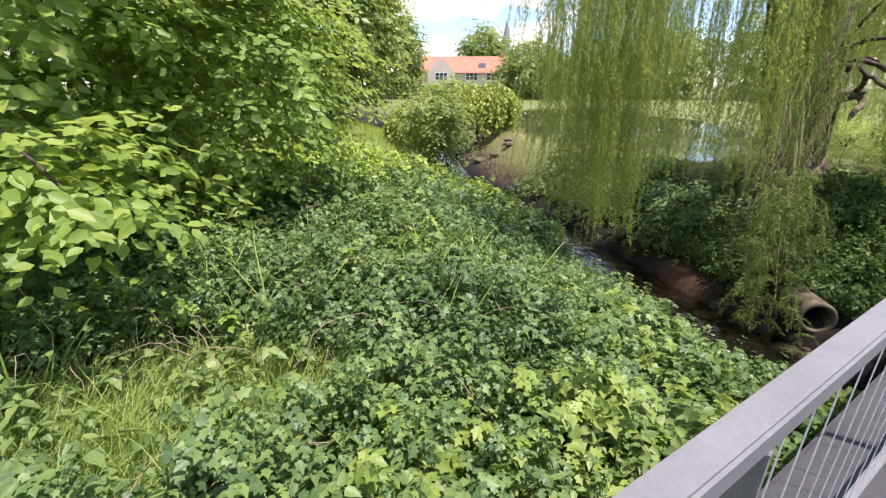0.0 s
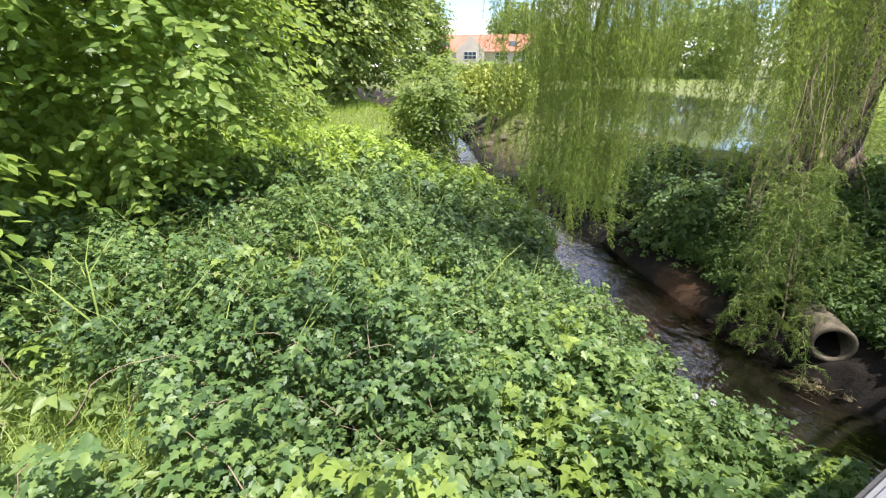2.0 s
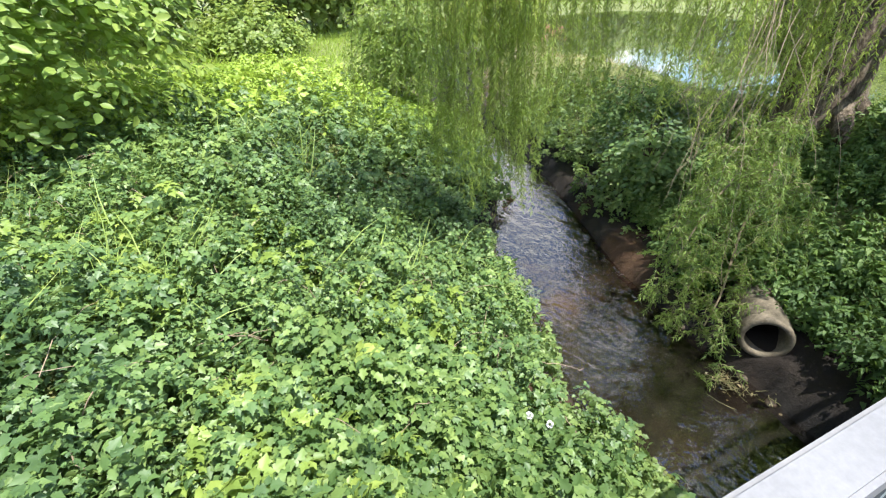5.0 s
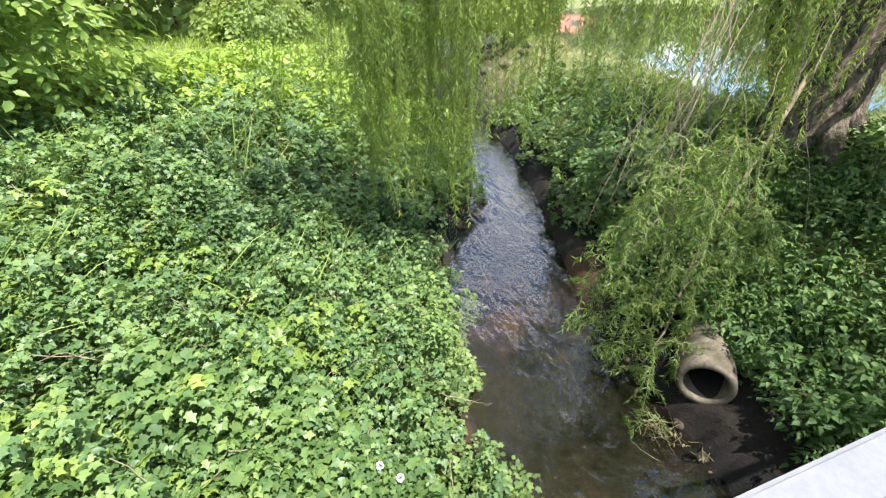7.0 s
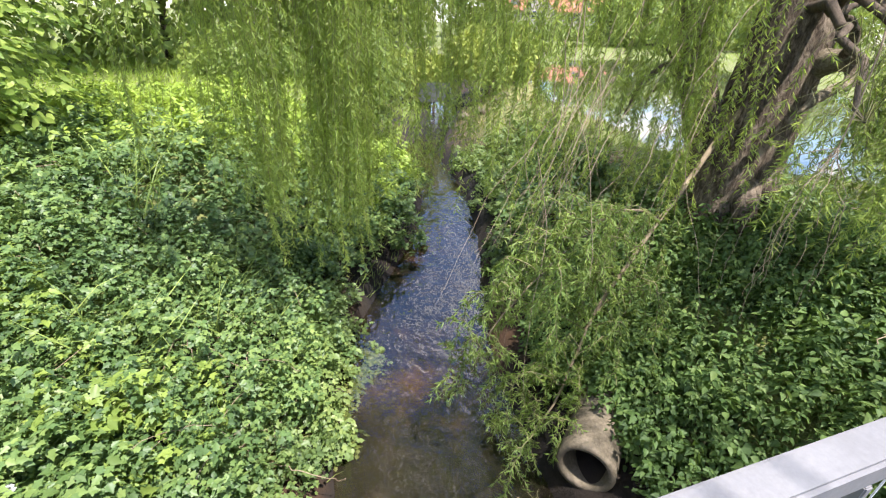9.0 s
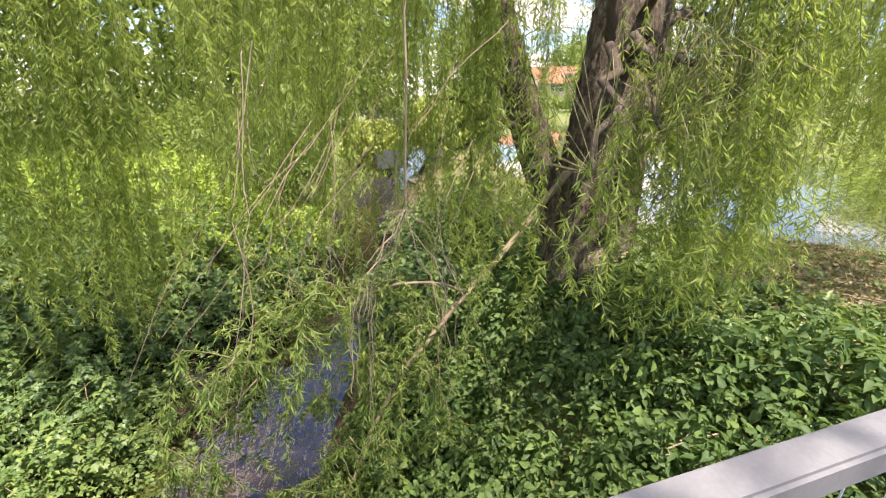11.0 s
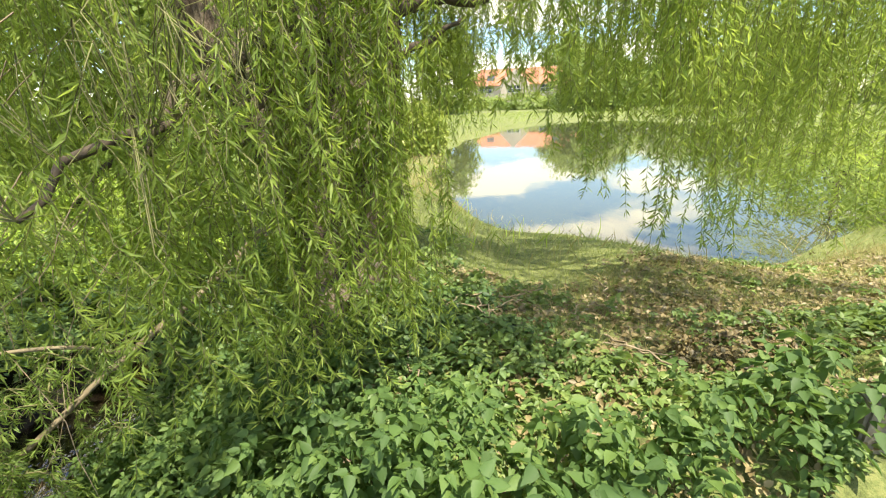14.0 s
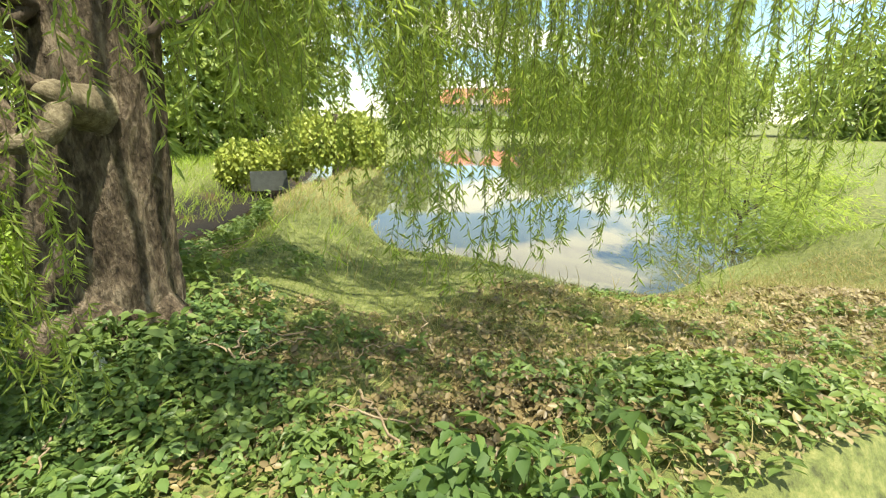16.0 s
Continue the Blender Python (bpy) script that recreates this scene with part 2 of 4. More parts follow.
CLUMP = (np.array([[0, 0, 0], [0.4, 0.34, 0.08], [1, 0.05, -0.12], [0.45, -0.36, 0.05]]), [[0, 2, 1], [0, 3, 2]])
BLADE = (np.array([[0, 0.022, 0], [0, -0.022, 0], [0.5, 0.017, 0.02], [0.5, -0.017, 0.02], [0.85, 0.008, -0.10], [0.85, -0.008, -0.10], [1.0, 0, -0.26]]), [[0, 1, 3, 2], [2, 3, 5, 4]], [[4, 5, 6]])

THIN = (BLADE[0] * np.array([1, 0.45, 1.5]), *BLADE[1:])


def scatter(name, shape, at, along, normal, size, mat):
    """One mesh of many small leaves or blades of one shape."""
    tv = shape[0]
    u = unit(along)
    w = unit(normal - u * (normal * u).sum(-1, keepdims=True))
    v = np.cross(w, u)
    s = np.asarray(size)[:, None, None]
    verts = at[:, None, :] + s * (tv[None, :, 0:1] * u[:, None] + tv[None, :, 1:2] * v[:, None] + tv[None, :, 2:3] * w[:, None])
    base = (np.arange(len(at)) * len(tv))[:, None, None]
    faces = [(np.array(f)[None] + base).reshape(-1, len(f[0])) for f in shape[1:]]
    return raw_mesh(name, verts.reshape(-1, 3), faces, mat)


def rand_dirs(n, up=0.0):
    d = rng.normal(size=(n, 3))
    d[:, 2] += up
    return unit(d)


def tubes(name, lines, radii, mat, sides=5, smooth=True):
    """Tapered tubes along polylines, in one mesh. lines: arrays (k, 3); radii: arrays (k,)."""
    vs, fs, start = [], [], 0
    ang = np.linspace(0, 2 * np.pi, sides, endpoint=False)
    for p, r in zip(lines, radii):
        p = np.asarray(p, float)
        t = unit(np.gradient(p, axis=0))
        ref = np.where(np.abs(t[:, 2:3]) > 0.9, np.array([[1.0, 0, 0]]), np.array([[0, 0, 1.0]]))
        a = unit(np.cross(t, ref))
        b = np.cross(t, a)
        ring = p[:, None] + np.asarray(r)[:, None, None] * (np.cos(ang)[None, :, None] * a[:, None] + np.sin(ang)[None, :, None] * b[:, None])
        vs.append(ring.reshape(-1, 3))
        k = len(p)
        i, j = np.meshgrid(np.arange(k - 1), np.arange(sides), indexing="ij")
        q = np.stack([i * sides + j, i * sides + (j + 1) % sides, (i + 1) * sides + (j + 1) % sides, (i + 1) * sides + j], -1).reshape(-1, 4)
        fs.append(q + start)
        start += k * sides
    return raw_mesh(name, np.concatenate(vs), [np.concatenate(fs)], mat, smooth)


def bend(points, n=14, wobble=0.0):
    """A smooth line through a few points."""
    p = np.asarray(points, float)
    s = np.concatenate([[0], np.cumsum(np.linalg.norm(np.diff(p, axis=0), axis=1))])
    out = []
    for x in np.linspace(0, s[-1], n):
        i = min(max(np.searchsorted(s, x) - 1, 0), len(p) - 2)
        h = (x - s[i]) / (s[i + 1] - s[i])
        p0, p1, p2, p3 = p[max(i - 1, 0)], p[i], p[i + 1], p[min(i + 2, len(p) - 1)]
        out.append(0.5 * (2 * p1 + (p2 - p0) * h + (2 * p0 - 5 * p1 + 4 * p2 - p3) * h * h + (3 * p1 - p0 - 3 * p2 + p3) * h ** 3))
    out = np.array(out)
    if wobble:
        out[1:-1] += rng.normal(size=out[1:-1].shape) * wobble
    return out


def empty(name, at=(0, 0, 0), **tags):
    return tagged_at(new(name), at, **tags)


def tagged_at(ob, at, **tags):
    ob.matrix_world = pose(*at)
    return tagged(ob, **tags)


def child(name, me, parent, label="", kind=""):
    """A part whose mesh is given in world coordinates."""
    ob = new(name, me)
    ob.parent = parent
    ob.matrix_parent_inverse = parent.matrix_basis.inverted()
    return tagged(ob, label=label, kind=kind)


def box_bm(x0, x1, y0, y1, z0, z1, bevel=0.0, cuts=0):
    bm = bmesh.new()
    bmesh.ops.create_cube(bm, size=1)
    for v in bm.verts:
        v.co = (x0 + (v.co.x + 0.5) * (x1 - x0), y0 + (v.co.y + 0.5) * (y1 - y0), z0 + (v.co.z + 0.5) * (z1 - z0))
    if bevel:
        bmesh.ops.bevel(bm, geom=bm.edges[:], offset=bevel, segments=2, affect="EDGES")
    return bm


def bm_mesh(name, bm, mat, smooth=False):
    me = bpy.data.meshes.new(name)
    bm.to_mesh(me)
    bm.free()
    me.materials.append(mat)
    for p in me.polygons:
        p.use_smooth = smooth
    return me


def box(name, x0, x1, y0, y1, z0, z1, mat, bevel=0.0):
    return bm_mesh(name, box_bm(x0, x1, y0, y1, z0, z1, bevel), mat)

# ---- the lie of the land ----
WATER, POND = -2.0, -0.8
YS = np.array([-40, 1.0, 3.3, 4.3, 5.1, 6.1, 7.0, 9.0, 12.4, 14.6, 18.0, 26.0, 60.0])
LEFT = np.array([5.6, 5.65, 5.7, 5.98, 6.45, 7.05, 7.6, 8.35, 8.5, 9.9, 11.2, 14.0, 20.0])
RIGHT = np.array([7.1, 7.2, 7.42, 7.7, 8.0, 8.35, 8.65, 9.2, 9.6, 10.6, 12.2, 15.2, 21.5])


def pond_field(x, y):
    """Below 1 inside the pond."""
    a, b = (x - 26.9) * 0.60 + (y - 21.0) * 0.80, (x - 26.9) * -0.80 + (y - 21.0) * 0.60
    wave = 0.05 * np.sin(1.3 * x + 0.4 * y) + 0.04 * np.sin(0.7 * y - 1.9 * x)
    return np.sqrt((a / 19.5) ** 2 + (b / 7.6) ** 2) + wave * 0.5


def lumps(x, y):
    return (np.sin(1.7 * x + 0.6 * y) + np.sin(1.1 * y - 0.8 * x + 1.0) + 0.6 * np.sin(3.1 * x - 2.3 * y)) / 2.6


def ground_height(x, y):
    x, y = np.asarray(x, float), np.asarray(y, float)
    xl, xr = np.interp(y, YS, LEFT), np.interp(y, YS, RIGHT)
    left, right = xl - x, x - xr
    far = np.clip((y - 9) / 8, 0, 1)
    zl = np.interp(left, [-0.5, 0, 0.25, 1.2, 2.0, 2.7, 3.5, 40], [-2.3, -2.12, -1.85, -1.68, -1.33, -1.0, -0.62, -0.55]) - 0.25 * far * np.clip(left / 3.5, 0, 1)
    zr = np.interp(right, [-0.5, 0, 0.2, 0.7, 1.4, 2.2, 3.0, 40], [-2.3, -2.12, -1.75, -1.6, -1.28, -0.65, -0.12, -0.05])
    zr -= 0.35 * far * np.clip(right / 3, 0, 1)
    mid = -2.3 - 0.12 * np.sin(np.clip((x - xl) / (xr - xl), 0, 1) * np.pi)
    z = np.where(left > -0.02, zl, np.where(right > -0.02, zr, mid))
    z = z + 0.06 * lumps(x, y) * np.clip(np.maximum(left, right) / 1.0, 0, 1)
    f = pond_field(x, y)
    dip = np.clip((1.22 - f) / 0.22, 0, 1)
    dip = dip * dip * (3 - 2 * dip)
    z = np.where(right > 0, z * (1 - dip) + dip * -0.86, z)
    z = np.where((f < 1.0) & (right > 0), -0.86 - 1.6 * np.clip(1 - f, 0, 0.5), z)
    # the ground rises to the wing wall at the bridge's end
    z = z + 0.36 * np.exp(-(((x - 13.3) / 1.3) ** 2) - ((y - 0.95) / 0.75) ** 2) * np.clip((y - 0.5) / 0.15, 0, 1)
    low = np.clip((0.9 - y) / 0.5, 0, 1) * np.clip((12.0 - x) / 0.4, 0, 1)
    z = np.where(low > 0, np.minimum(z, z * (1 - low) + -0.75 * low), z)
    return z


def axis(dense0, dense1, step, far):
    out = [dense0]
    mid = list(np.arange(dense0, dense1, step))
    lo, hi, d = [], [], step
    x = dense0
    while x > -far:
        d *= 1.25
        x -= d
        lo.append(x)
    d, x = step, mid[-1]
    while x < far:
        d *= 1.25
        x += d
        hi.append(x)
    return np.array(lo[::-1] + mid + hi)


def build_ground():
    gx, gy = axis(-6, 22, 0.22, 900), axis(-3, 20, 0.22, 900)
    X, Y = np.meshgrid(gx, gy, indexing="ij")
    Z = ground_height(X, Y)
    i, j = np.meshgrid(np.arange(len(gx) - 1), np.arange(len(gy) - 1), indexing="ij")
    k = len(gy)
    q = np.stack([i * k + j, (i + 1) * k + j, (i + 1) * k + j + 1, i * k + j + 1], -1).reshape(-1, 4)
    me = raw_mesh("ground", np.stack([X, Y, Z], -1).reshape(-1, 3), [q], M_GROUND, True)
    tagged(new("ground", me), "earth banks and turf of a park beside a stream", "ground", kind="structure")


build_ground()


def water_sheet(name, xs0, xs1, ys, z, mat, label):
    """A flat sheet between two edges given per y."""
    k = 8
    t = np.linspace(0, 1, k)
    X = xs0[:, None] * (1 - t) + xs1[:, None] * t
    Y = np.repeat(ys[:, None], k, 1)
    i, j = np.meshgrid(np.arange(len(ys) - 1), np.arange(k - 1), indexing="ij")
    q = np.stack([i * k + j, i * k + j + 1, (i + 1) * k + j + 1, (i + 1) * k + j], -1).reshape(-1, 4)
    me = raw_mesh(name, np.stack([X, Y, np.full_like(X, z)], -1).reshape(-1, 3), [q], mat, True)
    ob = tagged(new(name, me), label, "water", kind="structure")
    ob.visible_shadow = False


ys = np.arange(-12, 34, 0.4)
water_sheet("water", np.interp(ys, YS, LEFT) - 0.25, np.interp(ys, YS, RIGHT) + 0.25, ys, WATER, M_WATER, "dark shallow stream water with ripples")


def build_pond():
    a = np.linspace(0, 2 * np.pi, 96, endpoint=False)
    r = np.linspace(0.02, 1.12, 12)
    A, Rr = np.meshgrid(a, r, indexing="ij")
    p, q = 19.5 * Rr * np.cos(A), 7.6 * Rr * np.sin(A)
    X, Y = 26.9 + p * 0.60 - q * 0.80, 21.0 + p * 0.80 + q * 0.60
    i, j = np.meshgrid(np.arange(98), np.arange(11), indexing="ij")
    f = np.stack([i * 12 + j, i * 12 + j + 1, ((i + 1) % 96) * 12 + j + 1, ((i + 1) % 96) * 12 + j], -1).reshape(-1, 4)
    me = raw_mesh("pond", np.stack([X, Y, np.full_like(X, POND)], -1).reshape(-1, 3), [f], M_POND, True)
    ob = tagged(new("water_pond", me), "still park pond reflecting sky and clouds", "pond", kind="structure")
    ob.visible_shadow = False


build_pond()

# ---- bridge ----
tagged(new("floor_bridge_deck", box("deck", -7, 12.2, -2.6, 0.5, -0.4, 0.0, M_DECK, 0.02)), "grey asphalt footbridge deck", "bridge deck", kind="structure")
tagged(new("pavement_path", box("path", 12.2, 60, -2.6, 0.62, -0.4, 0.0, M_DECK, 0.02)), "grey asphalt path past the bridge", "path", kind="structure")


def build_railing():
    x0, x1 = -3.0, 10.0
    r = empty("bridge_railing", (4, 0.2, 0), label="pale galvanised steel railing along the edge of the footbridge", category="railing")
    child("top_rail", box("top_rail", x0, x1, 0.244, 0.3, 1.05, 1.1, M_RAIL, 0.006), r, "flat pale handrail with small dirt specks")
    child("bottom_rail", box("bottom_rail", x0, x1, 0.257, 0.287, 0.08, 0.12, M_RAIL, 0.004), r)
    bar = box("bar", -0.0013, 0.0013, -0.0013, 0.0013, 0.11, 1.05, M_WIRE)
    post = box("post", -0.008, 0.008, -0.03, 0.03, 0.0, 1.05, M_RAIL, 0.002)
    for i in range(98):
        x = x0 + 0.06 + i * 0.132
        child("baluster", bar, r).matrix_basis = pose(x, 0.272, 0)
    for i in range(8):
        child("post", post, r).matrix_basis = pose(x0 + 0.02 + i * 1.85, 0.272, 0)


build_railing()
wing = bm_mesh("wing", box_bm(0, 0.75, -0.17, 0.0, -1.2, 0, 0.015), M_PALECONC)
tagged(new("wall_wing", wing), "weathered concrete wing wall at the bridge's end", "wall", kind="structure").matrix_world = pose(12.27, 0.95, 0.25, 0, 0, -39)


def build_pipe():
    """Concrete outfall pipe that lies in the bank and opens over the stream."""
    p = empty("drain_pipe", (7.7, 1.95, -1.75), label="weathered round concrete drain pipe opening over the stream", category="pipe")
    n = 40
    axis_dir = unit(np.array([0.75, 0.66, -0.05]))
    side = unit(np.cross(axis_dir, [0, 0, 1.0]))
    up = np.cross(side, axis_dir)
    c0 = np.array([7.5, 1.8, -1.56])
    prof = [(1.9, 0.24), (0.02, 0.24), (0.0, 0.23), (0.0, 0.19), (0.02, 0.18), (1.8, 0.18)]
    a = np.linspace(0, 2 * np.pi, n, endpoint=False)
    rings = [c0 + d * axis_dir + r * (np.cos(a)[:, None] * side + np.sin(a)[:, None] * up) for d, r in prof]
    i, j = np.meshgrid(np.arange(len(prof) - 1), np.arange(n), indexing="ij")
    q = np.stack([i * n + j, i * n + (j + 1) % n, (i + 1) * n + (j + 1) % n, (i + 1) * n + j], -1).reshape(-1, 4)
    child("barrel", raw_mesh("barrel", np.concatenate(rings), [q], M_CONCRETE, True), p)
    col = [c0 + d * axis_dir + r * (np.cos(a)[:, None] * side + np.sin(a)[:, None] * up) for d, r in [(0.5, 0.242), (0.5, 0.272), (0.9, 0.272), (0.9, 0.242)]]
    q3 = q[: 3 * n]
    child("collar", raw_mesh("collar", np.concatenate(col), [q3], M_CONCRETE, True), p)


build_pipe()

# ---- ground cover ----
def from_stream(x, y):
    return np.interp(y, YS, LEFT) - x, x - np.interp(y, YS, RIGHT)


def left_bank(x, y, lo=0.05, hi=99):
    d = from_stream(x, y)[0] + 0.25 * np.sin(2.1 * y) + 0.12 * np.sin(5 * y)
    return (d > lo) & (d < hi) & (y > 0.62)


def right_bank(x, y, lo=0.15, hi=99):
    d = from_stream(x, y)[1] + 0.15 * np.sin(2.6 * y)
    return (d > lo) & (d < hi) & (y > 0.7) & (pond_field(x, y) > 1.04)


def field(x, y, scale, seed):
    """Smooth random patches between about -1 and 1."""
    a, b = x * scale + seed * 1.7, y * scale - seed * 2.3
    return (np.sin(a + 1.3 * np.sin(0.7 * b)) * np.cos(b + 1.1 * np.sin(0.9 * a)) + 0.6 * np.sin(2.3 * a + 1.9 * b + seed)) / 1.4


def hump(x, y):
    """Humps and hollows in the top of the plants."""
    return 0.5 + 0.5 * np.clip(0.55 * field(x, y, 1.9, 3) + 0.55 * field(x, y, 4.3, 8) + 0.25 * field(x, y, 9.0, 5), -1, 1)


def plants(name, label, category, n, region, mat, shape, size, thick, keep, tiers=2, per=5, droop=0.35, gap=0.06, tilt=0.45, rough_top=0.10):
    """Plants with rosettes of leaves round a stem, as one stuff object."""
    x0, x1, y0, y1 = region
    x, y = rng.uniform(x0, x1, n), rng.uniform(y0, y1, n)
    ok = keep(x, y)
    x, y = x[ok], y[ok]
    n = len(x)
    top = thick * (0.35 + 0.75 * hump(x, y)) + rng.normal(0, rough_top, n)
    z = ground_height(x, y) + np.maximum(top, 0.05)
    lean = rand_dirs(n, 2.6)
    k = tiers * per
    c = np.repeat(np.stack([x, y, z], -1), k, 0)
    ln = np.repeat(lean, k, 0)
    big = np.repeat(size * rng.uniform(0.55, 1.35, n), k) * rng.uniform(0.75, 1.2, n * k)
    tier = np.tile(np.repeat(np.arange(tiers), per), n)
    spin = np.repeat(rng.uniform(0, 6.283, n), k) + np.tile(np.tile(np.arange(per), tiers) * 6.283 / per, n) + tier * 0.8 + rng.normal(0, 0.35, n * k)
    rad = np.stack([np.cos(spin), np.sin(spin), np.zeros(n * k)], -1)
    rad = unit(rad - ln * (rad * ln).sum(-1, keepdims=True))
    drop = (droop + 0.25 * tier + rng.normal(0, 0.22, n * k))[:, None]
    at = c - ln * (tier * gap * rng.uniform(0.7, 1.4, n * k))[:, None] + rad * (big * (0.12 + 0.25 * tier))[:, None]
    along = rad - ln * drop
    nor = ln + rad * tilt + rand_dirs(n * k) * 0.35
    return tagged(new(name, scatter(name, shape, at, along, nor, big, mat)), label, category, kind="stuff")


def chance(p):
    return rng.random(len(p)) < p


under_crown = lambda x, y: (x + 2.9) ** 2 + (y - 8.6) ** 2 < 3.9 ** 2
grassy = lambda x, y: ((x + 0.75) / 2.0) ** 2 + ((y - 2.75 + 0.2 * x) / 0.72) ** 2 < 1 + 0.4 * field(x, y, 2.0, 4)
low_strip = lambda x, y: np.clip((left_distance(x, y) - 0.75) / 0.9, 0, 1)


def left_distance(x, y):
    return from_stream(x, y)[0]


plants("nettle_patch", "dense pale green nettle leaves in sun below the bridge", "nettles", 8200, (-3.6, 5.4, 0.6, 2.7), M_NETTLE, NETTLE, 0.064, 0.46,
       lambda x, y: left_bank(x, y, 0.7) & ~grassy(x, y) & chance(np.clip((2.5 - y) / 0.8, 0.0, 1) * (0.55 + 0.5 * (field(x, y, 1.6, 2) > -0.2))), 3, 4, 0.35, 0.05)
plants("nettle_patch", "pale green nettles among the long grass", "nettles", 900, (-3.6, 1.5, 1.4, 4.0), M_NETTLE, NETTLE, 0.09, 0.40, lambda x, y: grassy(x, y), 2, 4)
plants("bramble_patch", "tangled green bramble leaves covering the stream bank", "brambles", 17500, (-4, 6.0, 1.0, 5.6), M_BRAMBLE, LOBED, 0.051, 0.66,
       lambda x, y: left_bank(x, y, 0.25) & ~grassy(x, y) & chance(np.clip((y - 0.9) / 1.2, 0.15, 1) * (0.4 + 0.6 * low_strip(x, y))) & ~under_crown(x, y), 3, 4, 0.2, 0.055, 0.5, 0.13)
plants("bramble_patch", "darker bramble leaves further up the stream bank", "brambles", 11000, (-3, 9.0, 5.3, 12), M_BRAMBLE, LOBED, 0.078, 0.62,
       lambda x, y: left_bank(x, y, 0.15) & ~under_crown(x, y) & chance(np.clip((9.8 - y) / 2.5 + 0.3 * field(x, y, 1.1, 6), 0.03, 1)), 2, 5, 0.2, 0.06, 0.5, 0.13)
# partial shade on this part of the bank, put into the leaf colour
plants("nettle_patch", "nettles low on the bank by the bridge, leaves coloured darker as in shade", "nettles", 2600, (3.0, 5.2, 0.65, 2.6), M_SHADE_NETTLE, LOBED, 0.066, 0.62,
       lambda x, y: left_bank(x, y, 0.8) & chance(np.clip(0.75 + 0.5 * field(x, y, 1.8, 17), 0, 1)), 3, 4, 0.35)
plants("bank_weeds", "pale green weeds hanging over the edge of the stream", "weeds", 2600, (4.2, 6.4, 0.65, 5.0), M_NETTLE, LOBED, 0.055, 0.34,
       lambda x, y: left_bank(x, y, -0.05, 1.0), 3, 4, 0.3)
plants("weed_patch", "bright lime green young leaves among the brambles", "weeds", 4400, (-4, 4.9, 0.8, 4.4), M_LIME, LOBED, 0.074, 0.62,
       lambda x, y: left_bank(x, y, 0.9) & ~grassy(x, y) & (field(x, y, 1.35, 11) + 0.3 * field(x, y, 5, 1) > 0.30), 2, 5, 0.2)
# shade under the willow is painted in by the darker leaf
plants("bank_nettles", "nettles on the bank beside the pipe, leaves coloured darker as in shade", "nettles", 7000, (7.4, 12.6, 0.62, 4.6), M_SHADE_NETTLE, NETTLE, 0.058, 0.42,
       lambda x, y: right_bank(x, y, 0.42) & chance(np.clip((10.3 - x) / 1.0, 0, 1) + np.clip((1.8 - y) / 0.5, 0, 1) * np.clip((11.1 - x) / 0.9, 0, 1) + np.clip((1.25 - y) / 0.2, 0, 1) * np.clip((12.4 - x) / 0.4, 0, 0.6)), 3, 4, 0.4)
plants("elder_cover", "broad green leaves on the far stream bank", "undergrowth", 2300, (7.8, 11.5, 4.0, 11), M_NETTLE, LOBED, 0.075, 0.36,
       lambda x, y: right_bank(x, y, 0.2, 2.3), 2, 5, 0.3)
plants("ground_ivy", "low green weeds over dry ground under the willow", "weeds", 6000, (9.6, 16, 0.75, 3.4), M_NETTLE, NETTLE, 0.048, 0.10,
       lambda x, y: right_bank(x, y, 1.6) & chance(np.clip(0.55 + 0.75 * field(x, y, 1.8, 9) - 0.28 * (y - 1.4) - 0.35 * np.clip(x - 12.6, 0, 1), 0, 1)), 2, 4, 0.2, 0.03, 0.3, 0.03)
plants("ground_ivy", "low dark weeds at the foot of the willow", "weeds", 4200, (9.4, 12.4, 1.6, 3.8), M_BRAMBLE, OVAL, 0.052, 0.12,
       lambda x, y: right_bank(x, y, 1.4) & chance(np.clip((11.6 - x) / 1.6 + 0.4 * field(x, y, 2.2, 5), 0, 1)), 2, 4, 0.2, 0.03, 0.3, 0.03)
plants("ground_ivy", "sunlit weeds on the bank behind the willow branch", "weeds", 2600, (8.6, 12, 2.8, 5.6), M_NETTLE, NETTLE, 0.07, 0.22,
       lambda x, y: right_bank(x, y, 0.9) & chance(np.clip(0.6 + 0.6 * field(x, y, 1.6, 21), 0, 1) * np.clip((11.2 - x) / 0.8, 0.1, 1)), 2, 4, 0.2, 0.04, 0.4, 0.05)
plants("leaf_litter", "brown and straw coloured fallen leaves on the ground", "leaf litter", 6500, (9.8, 17, 0.75, 3.9), M_DEADLEAF, OVAL, 0.042, 0.02,
       lambda x, y: right_bank(x, y, 1.7) & chance(np.clip(0.75 - 0.5 * field(x, y, 1.5, 7) - 0.2 * np.abs(y - 1.9), 0, 1)), 1, 4, 0.0, 0.0, 0.2, 0.012)

plants("undergrowth", "bright green low undergrowth at the edge of the meadow", "undergrowth", 5200, (-1.5, 8.5, 6.8, 14), M_MEADOW, OVAL, 0.11, 0.55,
       lambda x, y: left_bank(x, y, 0.3) & chance(np.clip((y - 6.6) / 1.5, 0, 1) * np.clip(0.6 + 0.9 * field(x, y, 0.9, 4), 0, 1)), 2, 5, 0.2, 0.07, 0.5, 0.14)


